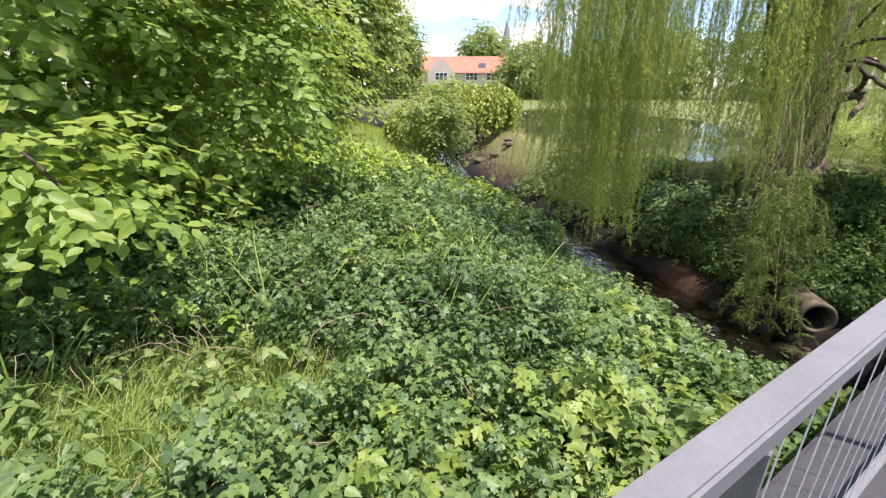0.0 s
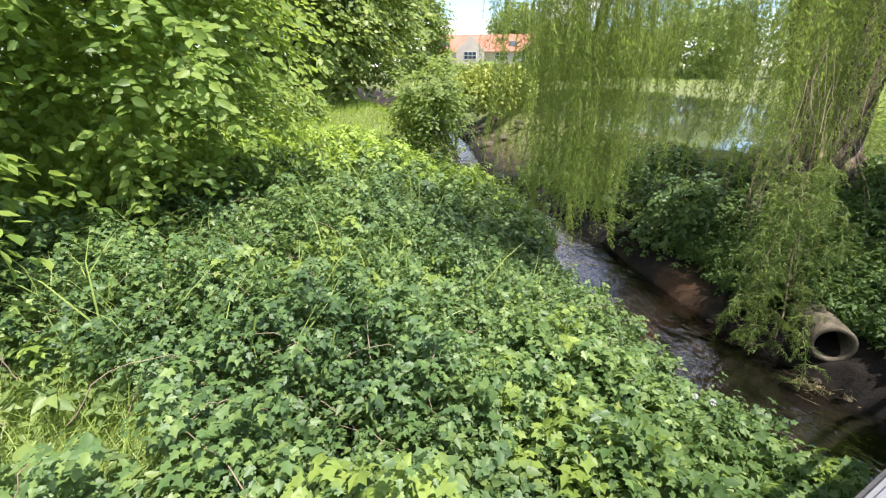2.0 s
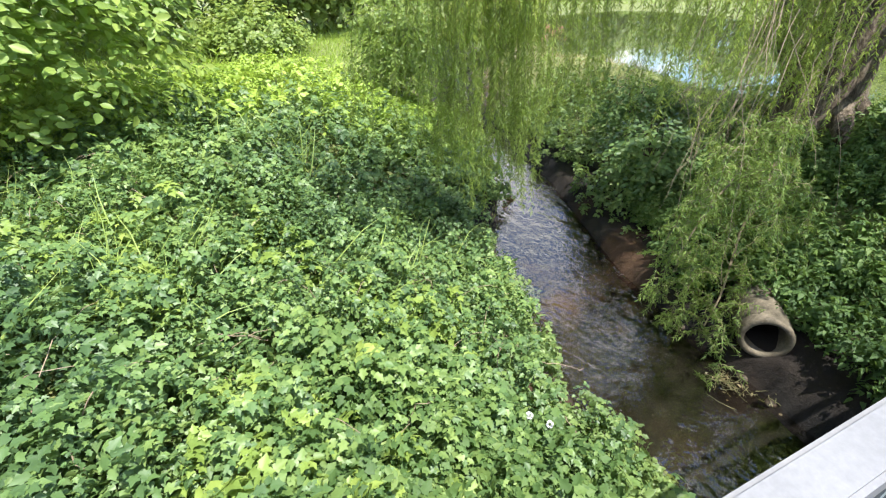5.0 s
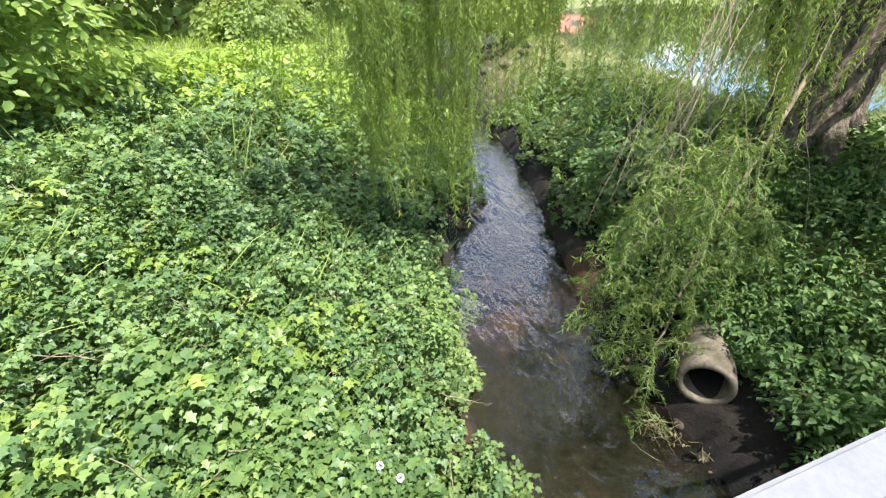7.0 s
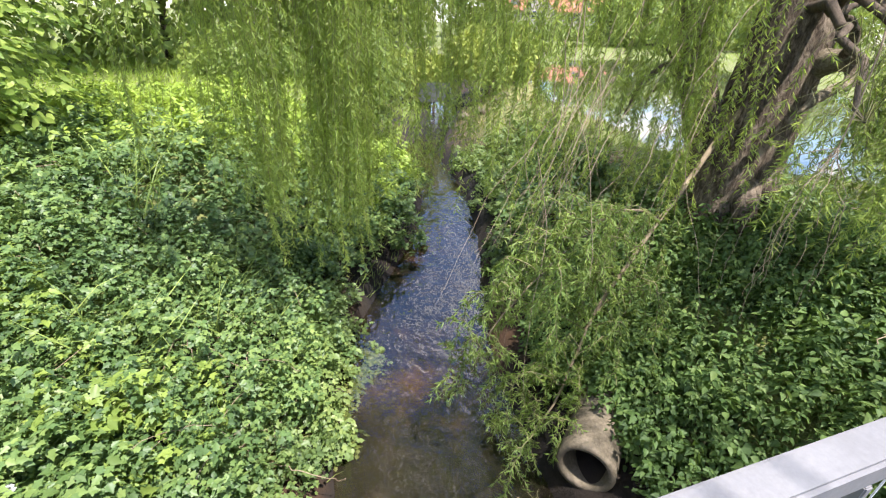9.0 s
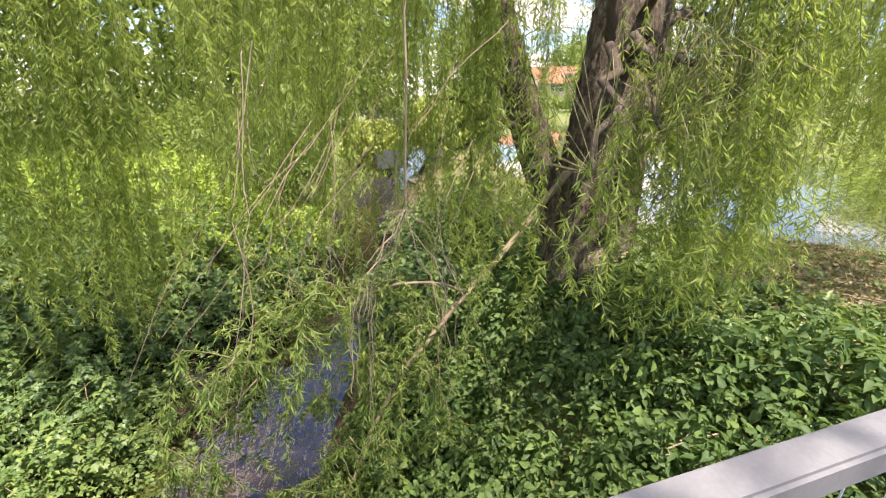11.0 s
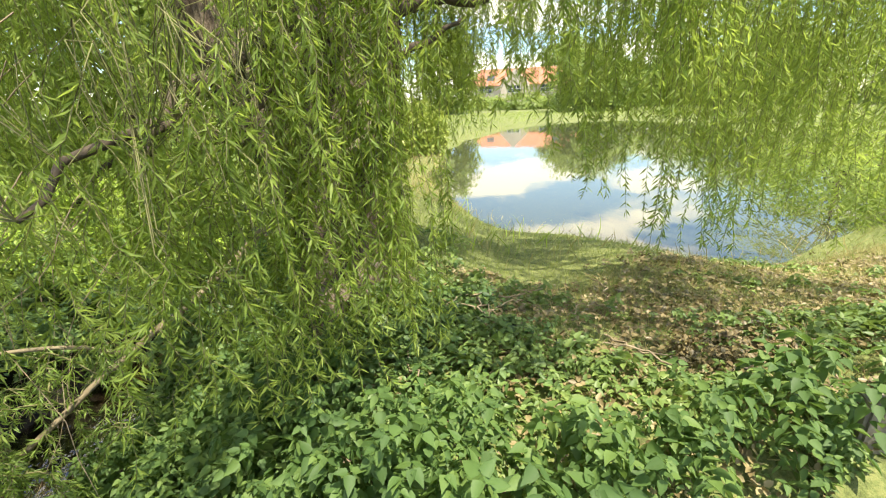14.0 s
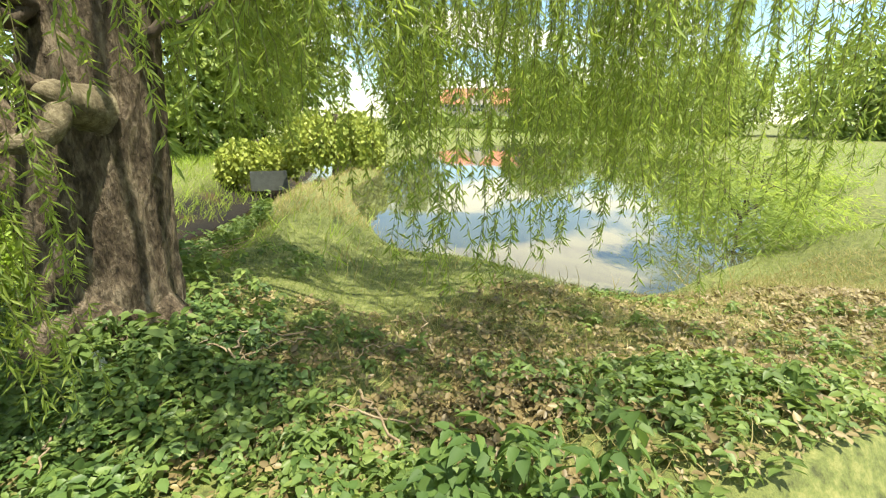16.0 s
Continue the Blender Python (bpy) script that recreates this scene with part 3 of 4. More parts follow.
def grass(name, label, n, region, size, mat, keep, lean=0.5, wind=(0.3, 0.1), blade=BLADE):
    x0, x1, y0, y1 = region
    x, y = rng.uniform(x0, x1, n), rng.uniform(y0, y1, n)
    ok = keep(x, y)
    x, y = x[ok], y[ok]
    n = len(x)
    at = np.stack([x, y, ground_height(x, y) - 0.01], -1)
    along = np.stack([rng.normal(wind[0], lean, n), rng.normal(wind[1], lean, n), np.ones(n)], -1)
    nor = rand_dirs(n)
    return tagged(new(name, scatter(name, blade, at, along, nor, size * rng.uniform(0.55, 1.3, n), mat)), label, "grass", kind="stuff")


grass("long_grass", "long pale green grass leaning in the wind", 46000, (-3.5, 1.6, 1.3, 4.2), 0.42, M_GRASS, lambda x, y: grassy(x, y), 0.55, (0.9, 0.1), THIN)
grass("long_grass", "tufts of pale grass between brambles", 4500, (-3, 5.2, 2.6, 6.5), 0.85, M_GRASS, lambda x, y: left_bank(x, y, 0.6) & (field(x, y, 1.7, 13) > 0.52), 0.5, (0.4, 0), THIN)
grass("meadow_grass", "bright sunlit meadow grass left of the stream", 38000, (-10, 15, 7.0, 36), 0.40, M_MEADOW, lambda x, y: left_bank(x, y, 0.4) & chance(np.clip((y - 6.8) / 2.5, 0, 1)), 0.5)
grass("bank_grass", "grass tufts along the edge of the stream", 9000, (4.0, 9, 0.8, 14), 0.17, M_GRASS, lambda x, y: left_bank(x, y, 0.0, 1.3), 0.6)
grass("dry_grass", "patch of straw-coloured dead stems among low weeds", 2600, (4.4, 5.6, 2.3, 3.6), 0.26, M_DRY, lambda x, y: ((x - 4.98) / 0.4) ** 2 + ((y - 2.95) / 0.5) ** 2 < 1 + 0.4 * field(x, y, 4, 3), 1.0, (0.1, 0), THIN)
grass("dry_grass", "straw-coloured dead stems on the low bank by the stream", 4200, (3.8, 12.5, 1.2, 9), 0.20, M_DRY,
      lambda x, y: left_bank(x, y, 0.45, 1.7) & (field(x, y, 1.9, 2) > 0.0), 0.9, (0.1, 0), THIN)
grass("dry_grass", "sunlit straw-coloured grass on the low bank between stream and pond", 16000, (9.5, 19, 8, 19), 0.20, M_DRY, lambda x, y: right_bank(x, y, 0.5, 7), 0.7)
grass("shore_grass", "pale grass along the edge of the pond", 14000, (12, 32, 3.5, 32), 0.24, M_DRY, lambda x, y: (pond_field(x, y) > 1.0) & (pond_field(x, y) < 1.12) & chance(0.5 + 0.5 * field(x, y, 0.8, 3)), 0.6)
grass("lawn", "short green grass under the willow", 46000, (9.8, 22, 2.0, 9), 0.10, M_LAWN, lambda x, y: right_bank(x, y, 1.7) & chance(np.clip(0.35 + (y - 2.0) / 1.6, 0, 1)), 0.7)
grass("dry_grass", "trampled straw-coloured grass beside the path", 26000, (11.6, 19, 0.8, 3.6), 0.12, M_DRY, lambda x, y: right_bank(x, y, 1.7) & chance(np.clip((x - 11.4) / 2.5, 0, 0.9)), 1.2)
grass("park_grass", "sunlit grass around the pond", 24000, (9, 60, 4, 60), 0.34, M_MEADOW, lambda x, y: right_bank(x, y, 1.4) & (y > 5.0), 0.6)

# ---- trees ----
def crown(name, label, at, radii, n, mat, size, low, parent, shape=OVAL, spray=16, shell=0.35, face=None):
    """Sprays of leaves in the outer shell of a crown, with an uneven outline and gaps."""
    at, radii = np.asarray(at, float), np.asarray(radii, float)
    k = n // spray
    d = rand_dirs(int(k * 1.6), 0.1)
    if face is not None:
        d = d[(d @ unit(np.asarray(face, float)) > -0.25) | (rng.random(len(d)) < 0.35)]
    d = d[:k]
    bulge = 1 + 0.13 * np.sin(6 * d[:, 0] + 2 * d[:, 2] + at[0]) * np.sin(5 * d[:, 1] + at[1]) + 0.10 * np.sin(9 * d[:, 2] + 7 * d[:, 0])
    r = bulge * (1 - shell * rng.random(len(d)) ** 1.5)
    c = at + d * radii * r[:, None]
    c[:, 2] = np.where(c[:, 2] < low, low + rng.random(len(c)) * 0.25 * radii[2], c[:, 2])
    out = unit(d * np.array([1, 1, 0.3]) + rand_dirs(len(d)) * 0.5 + np.array([0, 0, -0.18]))
    s = np.repeat(c, spray, 0)
    o = np.repeat(out, spray, 0)
    t = np.tile(np.linspace(0, 1, spray), len(c))[:, None]
    m = len(s)
    sideways = unit(np.cross(o, [0, 0, 1.0]))
    sign = np.where(np.arange(m) % 2, 1.0, -1.0)[:, None]
    reach = size * spray * 0.34
    p = s + o * t * reach + sideways * sign * size * 0.25 + rand_dirs(m) * size * 0.35 - np.array([0, 0, 1.0]) * (t * t) * reach * 0.25
    along = o * 0.7 + sideways * sign + rand_dirs(m) * 0.35 + np.array([0, 0, -0.3])
    nor = np.array([0, 0, 0.75]) + np.repeat(d, spray, 0) * np.array([0.8, 0.8, 0.3]) + rand_dirs(m) * 0.6
    me = scatter(name, shape, p, along, nor, size * rng.uniform(0.65, 1.3, m), mat)
    return child("crown", me, parent, label)


def limb_lines(base, tips, r0, r1, rise=0.5):
    lines, radii = [], []
    for tip in tips:
        b, e = np.asarray(base, float), np.asarray(tip, float)
        m = b + (e - b) * 0.5 + np.array([0, 0, rise])
        lines.append(bend([b, m, e], 9, 0.03))
        radii.append(np.linspace(r0, r1, 9))
    return lines, radii


def leafy_tree(name, label, x, y, height, radius, n, mat, size, low, trunk_r=0.16, shape=CLUMP, face=(0, -1, 0), shell=0.45):
    g = float(ground_height(x, y))
    t = empty(name, (x, y, g), label=label, category="bush" if "bush" in name else "tree", group={"park_tree": "trees in the park", "hedge_bush": "far hedge", "bush": "bushes on the banks"}.get(name, ""))
    mid = (low + height) / 2
    trunk = bend([(x, y, g - 0.1), (x + 0.05 * radius, y, g + (height - g) * 0.4), (x - 0.03 * radius, y, height * 0.85)], 12, 0.02)
    child("trunk", tubes("trunk", [trunk], [np.linspace(trunk_r, trunk_r * 0.25, 12)], M_DARKBARK, 9), t)
    tips = [(x + radius * 0.8 * math.cos(a), y + radius * 0.8 * math.sin(a), mid + (height - mid) * 0.5 * math.sin(3.1 * a)) for a in np.linspace(0, 6.28, 11)[:-1]]
    ls, rs = limb_lines(trunk[5], tips, trunk_r * 0.4, trunk_r * 0.08)
    for l, r in zip(ls, rs):
        child("limb", tubes("limb", [l], [r], M_DARKBARK, 5), t)
    crown(name, "", (x, y, mid), (radius, radius, (height - low) / 2), n, mat, size, low, t, shape, 12, shell, face)
    return t


# the broad-leaved tree beside the bridge
hornbeam = leafy_tree("hornbeam_tree", "large broad-leaved tree with drooping green branches beside the brambles", -2.6, 8.6, 9.5, 4.9, 72000, M_HORNBEAM, 0.135, -0.45, 0.22, OVAL, (0.4, -1, 0), 0.4)
low_branch = bend([(-2.4, 8.2, 2.6), (-1.8, 6.2, 2.3), (-1.1, 4.6, 1.5), (-0.55, 3.7, 0.9)], 12)
child("low_branch", tubes("low_branch", [low_branch], [np.linspace(0.06, 0.01, 12)], M_DARKBARK, 6), hornbeam)
crown("side_boughs", "", (0.7, 7.3, 1.7), (2.1, 1.7, 2.0), 9000, M_HORNBEAM, 0.125, -0.3, hornbeam, OVAL, 12, 0.6, (0.3, -1, 0))
crown("low_leaves", "", (-0.75, 3.95, 0.95), (0.95, 0.7, 0.5), 1300, M_HORNBEAM, 0.12, 0.2, hornbeam, OVAL, 10, 0.9)

# trees in the park
leafy_tree("park_tree", "green broad-leaved tree behind the meadow", 11.6, 35, 12.5, 5.2, 14000, M_FARLEAF, 0.42, 0.3, 0.2)
leafy_tree("park_tree", "green broad-leaved tree behind the meadow", 7, 31, 13.5, 5.5, 14000, M_FARLEAF, 0.42, -0.2, 0.2)
leafy_tree("park_tree", "tall green tree at the edge of the meadow", 0, 27, 14, 6, 14000, M_FARLEAF, 0.42, -0.4, 0.2)
leafy_tree("park_tree", "tall green tree at the edge of the meadow", -8, 20, 14, 6, 12000, M_FARLEAF, 0.40, -0.4, 0.2)
leafy_tree("park_tree", "rounded green tree in front of the house", 33, 67, 12.5, 3.4, 6000, M_FARLEAF, 0.6, 0.5, 0.25)
leafy_tree("park_tree", "tall round tree beyond the pond", 50, 54, 7.5, 5, 10000, M_FARLEAF, 0.5, -0.3, 0.25)
leafy_tree("park_tree", "dark round tree behind the house", 84, 112, 17, 6, 6000, M_FARLEAF, 0.8, 6, 0.3)
leafy_tree("park_tree", "broad green tree beyond the pond", 70, 46, 10.0, 7, 9000, M_FARLEAF, 0.6, -0.3, 0.25)
leafy_tree("park_tree", "broad green tree beyond the pond", 82, 33, 12.0, 8, 9000, M_FARLEAF, 0.7, -0.3, 0.25)
leafy_tree("park_tree", "broad green tree beyond the pond", 84, 12, 8.0, 7, 9000, M_FARLEAF, 0.7, -0.3, 0.25)
leafy_tree("park_tree", "broad green tree beyond the pond", 74, 63, 8.0, 7, 9000, M_FARLEAF, 0.7, -0.3, 0.25)
for hx, hy in ((44, 80), (51, 76), (58, 72), (66, 67), (73, 61)):
    leafy_tree("hedge_bush", "broad green bush in front of the far houses", hx, hy, 2.2, 4.2, 2600, M_FARLEAF, 0.5, -0.4, 0.08)
leafy_tree("sapling", "young slender tree growing between brambles and stream", 7.4, 12.4, 1.75, 1.0, 4200, M_FARLEAF, 0.14, -0.9, 0.05, OVAL, (0, -1, 0), 0.8)
leafy_tree("bush", "low green bush under the trees", 4.0, 21, 0.9, 1.8, 5000, M_FARLEAF, 0.2, -0.9, 0.05)
leafy_tree("bush", "low green shrub on the pond bank", 20.2, 5.6, 0.35, 1.5, 4500, M_WILLOW, 0.16, -0.6, 0.04, LANCE)
leafy_tree("bush", "low green shrub on the pond bank", 24.5, 8.0, 0.5, 1.8, 4500, M_WILLOW, 0.18, -0.6, 0.04, LANCE)
leafy_tree("bush", "green elder bush on the stream bank", 8.9, 4.9, -0.2, 0.55, 2600, M_BRAMBLE, 0.085, -1.3, 0.03, OVAL)
leafy_tree("bush", "elder bush on the stream bank in shade-darkened green", 9.9, 6.3, 0.0, 0.6, 2200, M_SHADE_NETTLE, 0.085, -0.8, 0.03, OVAL)


def strand_leaves(lines, per_metre, size):
    """Points, directions and sizes of the leaves along hanging twigs."""
    P, A = [], []
    for p in lines:
        seg = np.linalg.norm(np.diff(p, axis=0), axis=1)
        s = np.concatenate([[0], np.cumsum(seg)])
        n = max(int(s[-1] * per_metre), 3)
        u = np.sort(rng.uniform(0.08, 1, n)) * s[-1]
        q = np.stack([np.interp(u, s, p[:, k]) for k in range(3)], -1)
        q2 = np.stack([np.interp(np.minimum(u + 0.05, s[-1]), s, p[:, k]) for k in range(3)], -1)
        t = unit(q2 - q + np.array([0, 0, -1e-3]))
        P.append(q)
        A.append(t * 0.7 + rand_dirs(n) * np.array([0.85, 0.85, 0.5]))
    P, A = np.concatenate(P), np.concatenate(A)
    return P, A, size * rng.uniform(0.6, 1.25, len(P))


def weeping_tree(name, label, x, y, height, radius, strands, size, mat):
    g = float(ground_height(x, y))
    t = empty(name, (x, y, g), label=label, category="tree")
    child("trunk", tubes("trunk", [bend([(x, y, g - 0.1), (x + 0.05, y, g + height * 0.5), (x, y, g + height * 0.8)], 8)], [np.linspace(0.28, 0.12, 8)], M_DARKBARK, 9), t)
    ls = []
    for _ in range(strands):
        a, r = rng.uniform(0, 6.283), radius * rng.uniform(0.25, 1) ** 0.5
        top = g + height * (1 - 0.35 * (r / radius) ** 2) * rng.uniform(0.9, 1.03)
        ls.append(np.array([(x + r * math.cos(a), y + r * math.sin(a), z) for z in np.linspace(top, g + height * rng.uniform(0.15, 0.4), 6)]))
    P, A, S = strand_leaves(ls, 14, size)
    child("crown", scatter("crown", CLUMP, P, A, rand_dirs(len(P)) + np.array([0, 0, 0.6]), S, mat), t)


weeping_tree("weeping_tree", "small golden weeping willow on the far stream bank", 14.4, 19.2, 3.4, 2.1, 480, 0.2, M_YELLOWLEAF)
weeping_tree("weeping_tree", "small golden weeping willow on the far stream bank", 11.2, 20.6, 2.7, 1.6, 300, 0.2, M_YELLOWLEAF)

# ---- the big willow by the stream ----
WX, WY = 10.4, 3.65
willow = empty("willow_tree", (WX, WY, -0.1), label="large weeping willow with furrowed bark leaning over the stream", category="tree")


def trunk_mesh(name, line, radii, n=72, k=90, mat=None):
    """A stem with deep ridged bark."""
    p = bend(line, k)
    r = np.interp(np.linspace(0, 1, k), np.linspace(0, 1, len(radii)), radii)
    t = unit(np.gradient(p, axis=0))
    a = unit(np.cross(t, np.array([[0.2, 1.0, 0.1]])))
    b = np.cross(t, a)
    ang = np.linspace(0, 2 * np.pi, n, endpoint=False)
    h = np.linspace(0, 1, k)[:, None] * 14
    warp = ang[None] + 0.10 * np.sin(h * 1.9 + 3 * ang[None]) + 0.06 * np.sin(h * 4.3 + 7 * ang[None])
    ridge = 1 + 0.075 * np.abs(np.sin(9.5 * warp)) + 0.04 * np.abs(np.sin(17 * warp + h)) - 0.06 + 0.012 * rng.normal(size=(k, n))
    rr = r[:, None] * ridge
    v = p[:, None] + rr[..., None] * (np.cos(ang)[None, :, None] * a[:, None] + np.sin(ang)[None, :, None] * b[:, None])
    i, j = np.meshgrid(np.arange(k - 1), np.arange(n), indexing="ij")
    q = np.stack([i * n + j, i * n + (j + 1) % n, (i + 1) * n + (j + 1) % n, (i + 1) * n + j], -1).reshape(-1, 4)
    return raw_mesh(name, v.reshape(-1, 3), [q], mat or M_BARK, True)


child("trunk", trunk_mesh("trunk", [(10.36, 3.6, -0.4), (10.40, 3.6, 0.2), (10.45, 3.61, 0.8), (10.53, 3.64, 1.5), (10.6, 3.68, 2.1), (10.75, 3.78, 3.6), (10.85, 3.9, 5.6)], [0.47, 0.40, 0.36, 0.31, 0.30, 0.26, 0.14]), willow)
child("side_stem", trunk_mesh("side_stem", [(10.3, 3.55, -0.3), (10.12, 3.8, 0.4), (9.92, 3.98, 1.0), (9.6, 4.03, 1.8), (9.36, 4.08, 2.5), (9.1, 4.1, 3.5), (8.7, 4.2, 5.0)], [0.24, 0.2, 0.17, 0.15, 0.14, 0.12, 0.07]), willow)
M_STUB = rough_material("weathered_stub", [(0.34, (0.05, 0.04, 0.026)), (0.5, (0.14, 0.115, 0.075)), (0.68, (0.30, 0.26, 0.18))], 14, 0.95, 0.9, 60)
child("stub", trunk_mesh("stub", [(10.58, 3.3, 1.40), (10.53, 3.08, 1.44), (10.50, 2.96, 1.47), (10.48, 2.90, 1.48)], [0.15, 0.13, 0.115, 0.105, 0.095, 0.085, 0.06, 0.001], 24, 32, M_STUB), willow, "knobby pale stump of a cut branch")
child("stub", trunk_mesh("stub", [(10.52, 3.0, 1.42), (10.53, 2.93, 1.33), (10.44, 2.9, 1.24), (10.28, 2.88, 1.215), (10.12, 2.88, 1.14), (9.9, 2.87, 1.0)], [0.062, 0.055, 0.05, 0.046, 0.04, 0.001], 18, 40, M_STUB), willow, "broken pale branch stub")
child("stub", trunk_mesh("stub", [(10.46, 3.02, 1.5), (10.38, 2.96, 1.57), (10.29, 2.92, 1.66), (10.15, 2.9, 1.75), (9.95, 2.88, 1.80)], [0.05, 0.042, 0.036, 0.03, 0.001], 16, 32, M_BARK), willow, "bare crooked branch")
for foot in ([(10.36, 3.4, 0.25), (10.52, 3.05, -0.05), (10.62, 2.9, -0.25)], [(10.3, 3.4, 0.2), (10.1, 3.1, -0.1), (10.0, 2.95, -0.3)], [(10.5, 3.5, 0.2), (10.85, 3.35, -0.08), (11.05, 3.25, -0.3)]):
    child("root", trunk_mesh("root", foot, [0.2, 0.13, 0.06], 24, 16), willow)

# bare limbs
for line, r0 in (([(9.86, 4.0, 1.12), (9.5, 3.85, 1.3), (9.1, 3.7, 1.34), (8.75, 3.6, 1.15), (8.55, 3.5, 0.9)], 0.045), ([(9.4, 3.8, 1.32), (9.1, 3.72, 1.12), (8.85, 3.62, 1.05)], 0.022), ([(9.2, 3.74, 1.35), (8.95, 3.7, 1.5), (8.7, 3.62, 1.48)], 0.018),
                 ([(10.7, 3.6, 2.15), (11.2, 3.65, 2.28), (11.7, 3.72, 2.32), (12.3, 3.8, 2.65)], 0.075), ([(10.8, 3.45, 1.82), (11.15, 3.5, 1.98), (11.4, 3.52, 2.12)], 0.04), ([(10.2, 3.4, 2.0), (9.9, 3.1, 2.5), (9.5, 2.8, 2.75)], 0.05)):
    child("limb", tubes("limb", [bend(line, 14, 0.008)], [np.linspace(r0, r0 * 0.35, 14)], M_DARKBARK, 8), willow)

# the bare drooping branch with a leafy end over the pipe
droop = bend([(10.25, 3.62, 1.0), (9.7, 3.4, 0.62), (9.25, 3.2, 0.26), (8.82, 3.0, 0.0), (8.35, 2.78, -0.32), (8.07, 2.7, -0.65), (7.85, 2.58, -1.05), (7.6, 2.42, -1.4), (7.3, 2.3, -1.7)], 24, 0.008)
child("drooping_branch", tubes("drooping_branch", [droop], [np.linspace(0.034, 0.008, 24)], M_CUTWOOD, 8), willow, "bare pale branch bending down to the stream")

droop_side = bend([(8.82, 3.0, 0.0), (8.2, 2.85, 0.22), (7.5, 2.62, 0.0), (6.95, 2.5, -0.45), (6.72, 2.45, -0.9)], 20, 0.01)
child("drooping_branch", tubes("drooping_branch", [droop_side], [np.linspace(0.014, 0.004, 20)], M_CUTWOOD, 6), willow)

# hanging curtains: middle x, y, height of the twig tops, lowest point, spread, number
CURTAINS_STREAM = [(4.95, 4.5, 3.3, -0.35, 0.22, 24), (5.35, 4.6, 3.4, -0.85, 0.28, 36), (5.85, 4.5, 3.5, -1.1, 0.32, 44), (6.45, 4.4, 3.6, -0.8, 0.40, 36), (7.1, 4.9, 3.8, -0.5, 0.42, 32), (7.5, 4.3, 3.7, 0.1, 0.3, 16),
                   (7.7, 5.8, 4.0, 0.4, 0.6, 40), (6.7, 6.2, 3.8, 0.1, 0.5, 28), (8.6, 6.6, 4.2, 0.7, 0.8, 44), (5.0, 3.7, 3.0, 0.9, 0.3, 12)]
CURTAINS_NEAR = [(7.1, 3.1, 3.2, 0.7, 0.35, 12), (7.95, 3.05, 3.4, -0.35, 0.20, 28), (8.45, 3.3, 3.5, -0.2, 0.26, 32), (8.95, 3.05, 3.4, -0.1, 0.17, 36), (9.05, 1.9, 1.15, 0.0, 0.14, 16), (9.5, 1.95, 1.35, -0.15, 0.22, 32), (9.9, 1.95, 1.5, -0.1, 0.20, 32),
                 (10.16, 2.05, 2.7, 0.0, 0.12, 28), (10.42, 2.05, 2.8, 0.0, 0.05, 28), (10.1, 2.3, 2.3, 0.2, 0.12, 12), (9.2, 2.5, 3.3, 1.5, 0.3, 12)]
CURTAINS_RIGHT = [(11.45, 1.6, 3.0, 0.95, 0.26, 36), (11.75, 1.8, 3.0, 1.0, 0.25, 24), (12.45, 2.1, 3.3, 0.5, 0.34, 34), (13.1, 2.2, 3.4, 0.25, 0.42, 48), (13.9, 2.0, 3.4, 0.3, 0.45, 40), (12.8, 1.25, 3.2, 1.3, 0.35, 22), (13.8, 3.2, 3.8, 0.3, 0.55, 40), (14.8, 2.6, 3.6, 0.3, 0.5, 32)]
CURTAINS_BACK = [(11.3, 5.6, 4.2, 0.5, 0.4, 30), (12.9, 5.0, 4.2, 1.0, 0.4, 28), (10.0, 6.8, 4.2, 0.9, 0.9, 40), (12.2, 7.4, 4.2, 1.0, 0.7, 28), (9.3, 5.8, 4.4, 1.5, 0.7, 32), (11.35, 4.3, 3.9, 0.85, 0.22, 44), (12.0, 4.4, 4.0, 1.3, 0.4, 60), (12.9, 4.2, 4.0, 1.25, 0.45, 64), (14.0, 4.6, 4.2, 0.9, 0.5, 60), (15.4, 4.4, 4.2, 0.3, 0.6, 60), (16.8, 4.4, 4.2, 0.4, 0.7, 52)]


